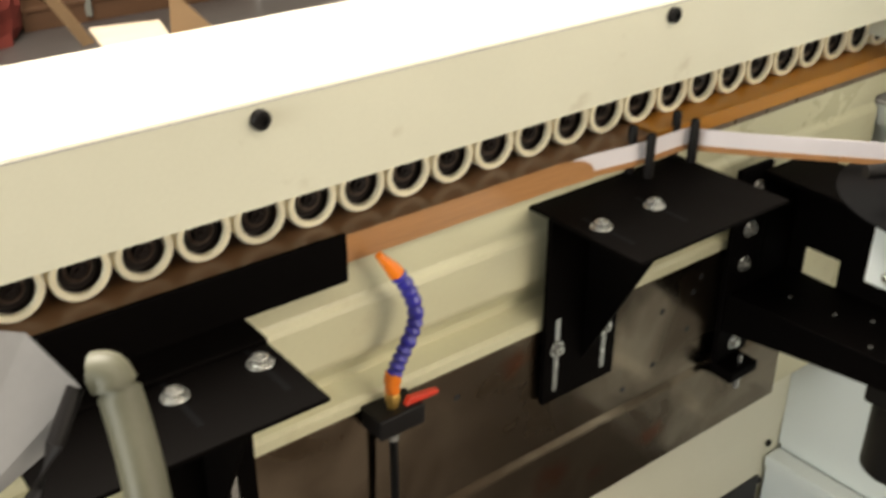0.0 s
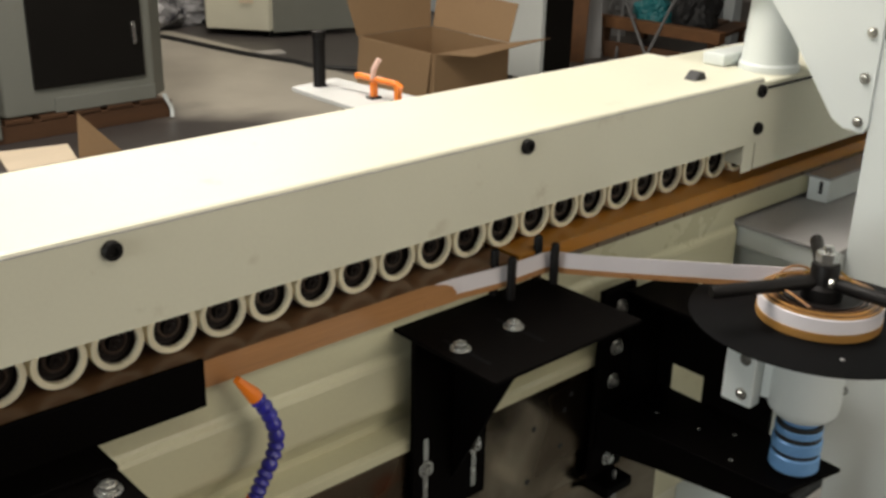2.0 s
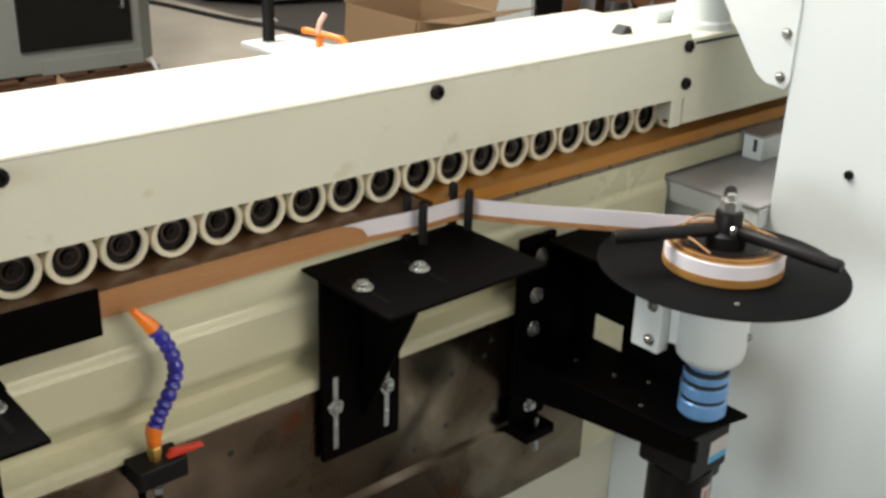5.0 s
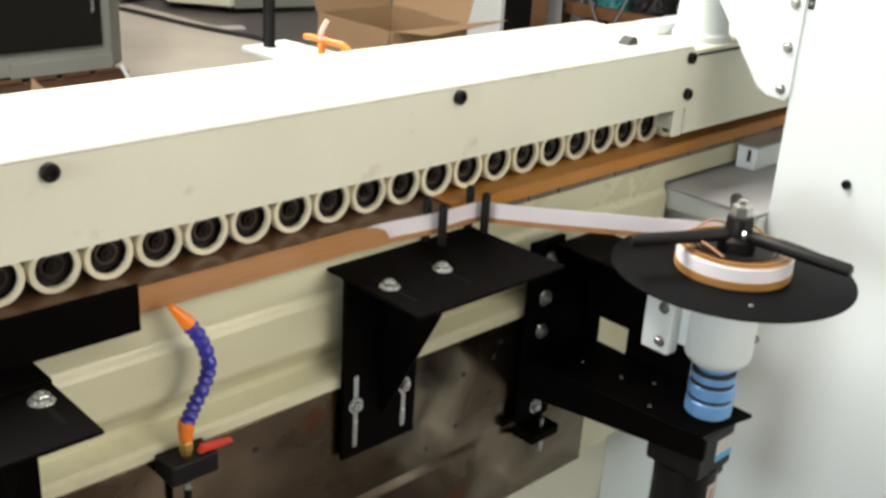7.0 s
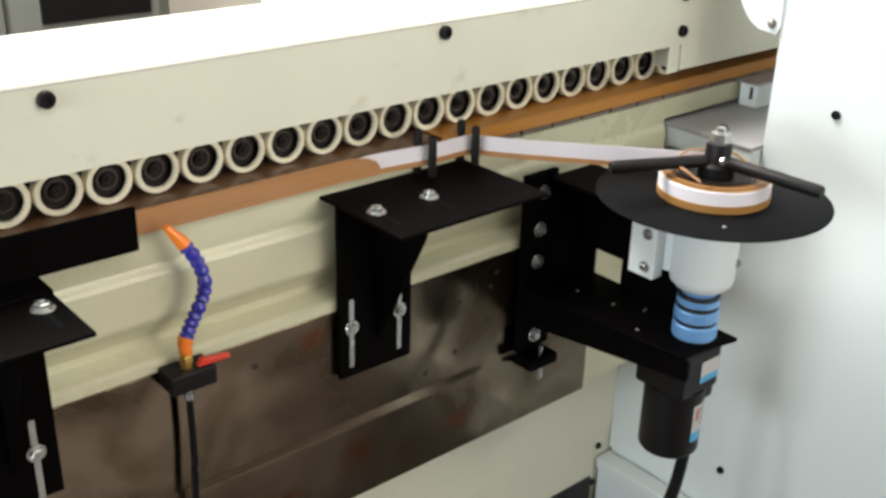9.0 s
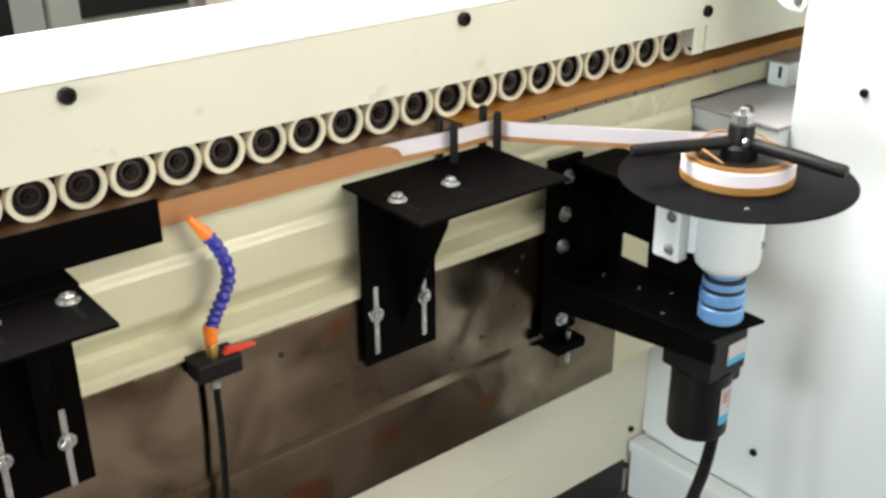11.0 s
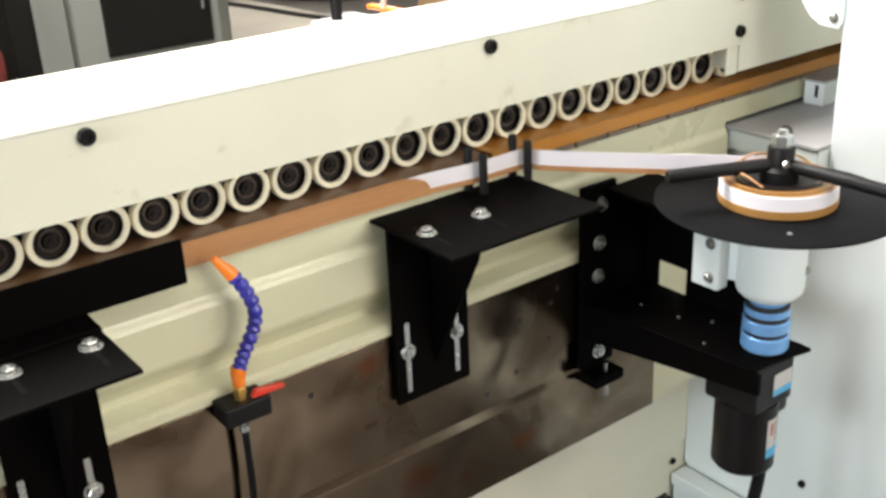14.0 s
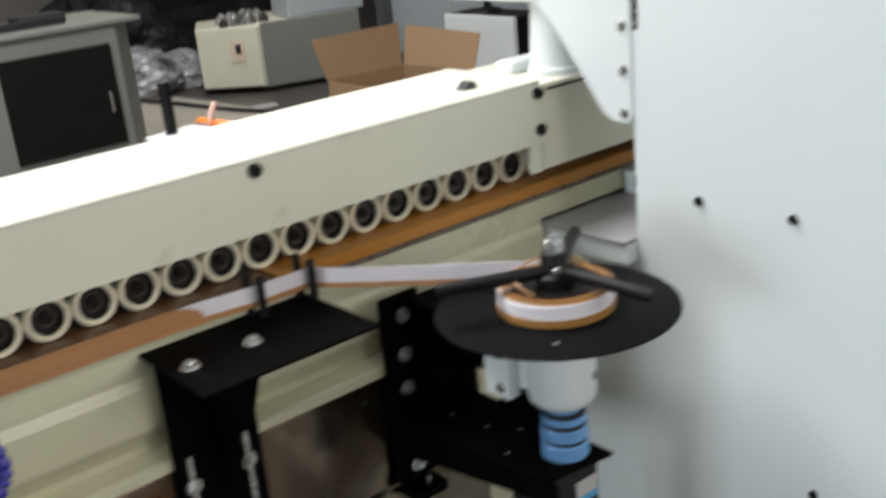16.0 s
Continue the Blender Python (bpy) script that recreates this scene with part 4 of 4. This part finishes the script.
cord = spline([(1.315, 4.955, FLOOR + 0.16), (1.335, 4.945, FLOOR + 0.11), (1.355, 4.94, FLOOR + 0.06), (1.345, 4.92, FLOOR + 0.012)], 6)
tagged(part("cord", bm_tube(cord, 0.013, 8), M_WHITE), "short white cord hanging from the pallet", "cord")


def carton(name, x0, x1, y0, y1, h, flaps, label):
    c = empty(name, ((x0 + x1) / 2, (y0 + y1) / 2, FLOOR), label, "cardboard box")
    t = 0.006
    z0, z1 = FLOOR + 0.004, FLOOR + h
    for a in ((x0, x0 + t, y0, y1), (x1 - t, x1, y0, y1), (x0 + t, x1 - t, y0, y0 + t), (x0 + t, x1 - t, y1 - t, y1)):
        part("side", bm_box(*a, z0, z1, 0.001), M_CARD, c)
    part("bottom", bm_box(x0 + t, x1 - t, y0 + t, y1 - t, FLOOR, FLOOR + t, 0), M_CARD, c)
    for pts in flaps:
        bm = bmesh.new()
        vs = [bm.verts.new(p) for p in pts]
        f = bm.faces.new(vs)
        ret = bmesh.ops.extrude_face_region(bm, geom=[f])
        off = f.normal * 0.005
        for v in ret['geom']:
            if isinstance(v, bmesh.types.BMVert):
                v.co += off
        part("flap", bm, M_CARD, c)
    return c


T = FLOOR + 0.54
carton("cardboard_box", 2.27, 2.88, 3.46, 4.18, 0.54, [
    [(2.89, 3.47, T), (2.89, 4.18, T), (2.99, 4.24, T + 0.24), (2.99, 3.50, T + 0.22)],
    [(2.27, 4.19, T), (2.88, 4.19, T), (2.96, 4.29, T + 0.26), (2.25, 4.29, T + 0.26)],
    [(2.29, 3.45, T), (2.87, 3.45, T), (3.14, 3.36, T + 0.015), (2.44, 3.30, T - 0.01)],
    [(2.26, 3.48, T), (2.26, 4.16, T), (2.235, 4.16, T - 0.3), (2.235, 3.5, T - 0.3)]],
    "large open brown cardboard box with raised flaps on the floor")
Z = FLOOR + 0.30
low_box = carton("cardboard_box", -0.28, 0.22, 2.95, 3.5, 0.30, [
    [(0.13, 3.51, Z), (0.34, 3.505, Z), (0.15, 3.53, Z + 0.21)],
    [(-0.2, 3.6, Z), (-0.34, 3.6, Z + 0.24), (-0.38, 3.64, Z + 0.22), (-0.24, 3.64, Z - 0.02)]],
    "low open cardboard box with torn flaps standing up")
# Paler than the box's cardboard to carry the light striking this flap.
part("flap", bm_prism([(-0.2, 3.505), (0.117, 3.505), (0.184, 3.76), (-0.137, 3.83)], 'z', Z - 0.006, Z + 0.004, 0.001), M_PINE, low_box, "pale folded out flap, whitened for the light on it")

# cream machine with a grey flank
c = empty("bench_machine", (3.8, 7.2, FLOOR), "cream and grey machine base with small parts on top", "machine")
part("body", bm_prism([(3.0, 7.35), (3.36, 6.89), (4.3, 6.9), (4.4, 7.7), (3.3, 7.9)], 'z', FLOOR + 0.06, 0.40, 0.012), M_CREAM, c)
part("flank", bm_prism([(3.385, 6.865), (4.3, 6.62), (4.34, 6.75), (3.40, 6.885)], 'z', FLOOR + 0.05, 0.42, 0.006), M_GREEN, c, "grey flank")
part("column", bm_prism([(3.75, 6.95), (4.5, 6.8), (4.6, 7.3), (3.85, 7.4)], 'z', 0.401, 1.5, 0.02), M_GREYBLUE, c, "blue-grey column")
part("foot", bm_box(3.4, 4.2, 6.95, 7.6, FLOOR, FLOOR + 0.06, 0.004), M_DARK, c)
part("sticker", bm_prism([(3.19, 7.095), (3.27, 6.993), (3.266, 6.99), (3.186, 7.092)], 'z', 0.1, 0.28), M_PINE, c, "pale yellow sticker")
part("lock", bm_prism([(3.22, 7.052), (3.25, 7.014), (3.242, 7.008), (3.212, 7.046)], 'z', 0.17, 0.25), M_DARK, c)
random.seed(5)
for i in range(18):
    x, y = random.uniform(3.2, 3.75), random.uniform(7.1, 7.5)
    r1 = random.uniform(0.03, 0.075)
    part("tool", bm_lathe([(r1, 0), (r1 * 0.9, r1), (r1 * 0.3, r1 * 1.6), (0, r1 * 1.7)], 'z', (x, y, 0.401), 10), random.choice((M_ZINC, M_DARK, M_GREYTOP)), c, smooth=True)


def lump(name, at, size, mat, label, category, seed):
    """A slack wrapped bundle: a ball pushed in and out in folds, flat below."""
    bm = bmesh.new()
    bmesh.ops.create_icosphere(bm, subdivisions=4, radius=1)
    for v in bm.verts:
        n1 = noise.noise(v.co * 1.6 + Vector((seed, 0, 0)))
        n2 = abs(noise.noise(v.co * 5.0 + Vector((0, seed, 0))))
        v.co *= 1 + 0.3 * n1 + 0.22 * n2
        v.co.z = max(v.co.z, -0.55)
        v.co = Vector((v.co.x * size[0], v.co.y * size[1], (v.co.z + 0.55) * size[2]))
    return tagged(part(name, bm, mat, at=at), label, category)


lump("plastic_sack", (2.78, 8.15, FLOOR), (0.56, 0.4, 0.25), M_BAG, "slack sack of crumpled clear plastic on the floor", "plastic sack", 1.0)
lump("plastic_sack", (3.22, 8.1, FLOOR), (0.36, 0.3, 0.2), M_BAG, "slack sack of crumpled clear plastic on the floor", "plastic sack", 4.0)
lump("sack", (3.1, 9.2, FLOOR), (0.55, 0.45, 0.5), M_DARK, "dark slack sack behind the plastic sacks", "sack", 7.0)
lump("sack", (4.3, 10.6, FLOOR), (1.4, 0.7, 1.0), M_DARK, "dark covered heap against the wall", "sack", 9.0)
tagged(part("crate", bm_box(2.95, 3.45, 10.3, 10.7, FLOOR, 0.42, 0.02), M_RED), "red plastic crate behind the sacks", "crate")
tagged(part("scrap_sheet", bm_prism([(2.9, 6.95 - 0.5), (3.15, 6.4), (3.1, 6.25), (2.92, 6.3)], 'z', FLOOR, FLOOR + 0.008), M_LABELW), "scrap of pale paper on the floor", "paper")
pts = spline([(2.5, 7.9, FLOOR + 0.015), (2.64, 7.27, FLOOR + 0.015), (2.77, 6.48, FLOOR + 0.015), (2.93, 5.89, FLOOR + 0.015), (2.98, 5.6, FLOOR + 0.015), (3.3, 5.2, FLOOR + 0.015)], 8)
tagged(part("floor_cable", bm_tube(pts, 0.02, 8), M_DARK), "dark cable lying across the floor", "cable")

lump("red_cloth", (-0.42, 5.0, FLOOR), (0.3, 0.26, 0.5), M_DEEPRED, "dark red crumpled cloth beside the cabinet", "cloth", 31.0)
lump("red_cloth", (-0.75, 4.7, FLOOR), (0.34, 0.3, 0.3), M_DEEPRED, "dark red crumpled cloth on the floor", "cloth", 37.0)

# appliance carton and dark case
c = empty("white_case", (4.2, 4.6, FLOOR), "white sheet case with a black side on the floor", "machine case")
part("front", bm_box(3.75, 3.79, 4.0, 4.75, FLOOR + 0.08, 0.52, 0.006), M_WHITE, c)
part("case", bm_box(3.791, 4.08, 4.0, 4.75, FLOOR + 0.06, 0.52, 0.01), M_DOOR, c, "black case")
part("foot", bm_box(3.8, 4.05, 4.05, 4.7, FLOOR, FLOOR + 0.059, 0.004), M_DARK, c)
part("monitor_foot", bm_lathe([(0.12, 0.0), (0.1, 0.02), (0.03, 0.04), (0.03, 0.15), (0, 0.15)], 'z', (3.93, 4.45, 0.521), 16), M_OXIDE, c)

# rough timber rack with clutter
c = empty("timber_rack", (5.6, 4.3, FLOOR), "rough low timber rack holding scrap", "rack")
for x, y in ((5.30, 4.70), (5.40, 3.66), (6.1, 4.9), (6.2, 3.9)):
    part("post", bm_box(x, x + 0.08, y, y + 0.08, FLOOR, 0.02, 0.006), M_PALLET, c)
part("front_beam", bm_prism([(5.28, 4.80), (5.38, 3.62), (5.48, 3.63), (5.38, 4.81)], 'z', 0.021, 0.115, 0.006), M_TIMBER, c, "orange brown front timber")
for i in range(5):
    y = 3.72 + 0.22 * i
    part("shelf_board", bm_prism([(5.49 - 0.08 * (i / 4), y), (6.3, y + 0.2), (6.3, y + 0.38), (5.49 - 0.08 * (i / 4), y + 0.19)], 'z', 0.03, 0.06), M_PALLET, c)
part("low_board", bm_prism([(5.20, 4.62), (5.32, 3.70), (5.36, 3.70), (5.24, 4.62)], 'z', FLOOR, FLOOR + 0.13, 0.004), M_PALLET, c, "dark low board")
lump("crumpled_cloth", (5.62, 4.44, 0.062), (0.17, 0.15, 0.15), M_TEAL, "crumpled teal cloth lying on the timber rack", "cloth", 3.0)
lump("crumpled_cloth", (5.75, 4.75, 0.062), (0.2, 0.2, 0.26), M_SHEET, "crumpled grey cloth lying on the timber rack", "cloth", 13.0)
lump("crumpled_cloth", (5.75, 4.12, 0.062), (0.22, 0.18, 0.22), M_DARK, "crumpled dark cloth lying on the timber rack", "cloth", 23.0)


def leaning(name, foot, top, wide, thick, mat, label, category):
    """A flat length standing on the floor and leaning to its top point."""
    a, b = Vector(foot), Vector(top)
    d = (b - a).normalized()
    side = Vector((-0.55, 0.83, 0))
    side = (side - d * side.dot(d)).normalized()
    up = d.cross(side)
    bm = bmesh.new()
    vs = []
    for p in (a, b):
        vs.append([bm.verts.new(p + side * u * wide / 2 + up * v * thick / 2) for u, v in ((-1, -1), (1, -1), (1, 1), (-1, 1))])
    for k in range(4):
        bm.faces.new((vs[0][k], vs[0][(k + 1) % 4], vs[1][(k + 1) % 4], vs[1][k]))
    bm.faces.new(vs[0])
    bm.faces.new(vs[1][::-1])
    return tagged(part(name, bm, mat), label, category)


leaning("plank", (4.80, 4.57, FLOOR), (4.98, 4.66, 1.7), 0.13, 0.03, M_TIMBER, "orange brown plank standing beside the timber rack", "plank")
leaning("plank", (5.15, 4.86, FLOOR), (5.6, 5.3, 1.5), 0.10, 0.025, M_PALLET, "dark plank leaning behind the timber rack", "plank")
leaning("steel_sheet", (5.05, 4.62, FLOOR), (5.35, 4.95, 1.1), 0.16, 0.01, M_SHEET, "dull grey sheet leaning by the timber rack", "metal sheet")
leaning("steel_sheet", (5.9, 5.4, FLOOR), (6.3, 5.6, 1.4), 0.7, 0.01, M_SHEET, "wide dull grey sheet leaning behind the rack", "metal sheet")
for k, (a, b) in enumerate((((5.16, 4.45, FLOOR + 0.012), (5.9, 4.95, 0.75)), ((5.2, 4.2, FLOOR + 0.012), (5.7, 4.0, 0.9)), ((5.1, 4.05, FLOOR + 0.012), (5.3, 4.5, 0.25)))):
    tagged(part("pipe", bm_tube([a, b], 0.012, 8), M_SHEET, smooth=True), "thin grey pipe leaning on the timber rack", "pipe", group="leaning pipes")
for y0, y1 in ((4.42, 4.52), (4.24, 4.35)):
    tagged(part("steel_post", bm_box(6.5, 6.62, y0, y1, FLOOR, 3.5, 0.008), M_GREYBLUE), "pale grey steel post", "post", group="grey posts")
tagged(part("far_machine", bm_prism([(5.2, 7.3), (6.6, 6.5), (7.3, 7.6), (5.8, 8.4)], 'z', FLOOR, 1.6, 0.02), M_GREYBLUE), "pale blue-grey machine housing in the back", "machine")
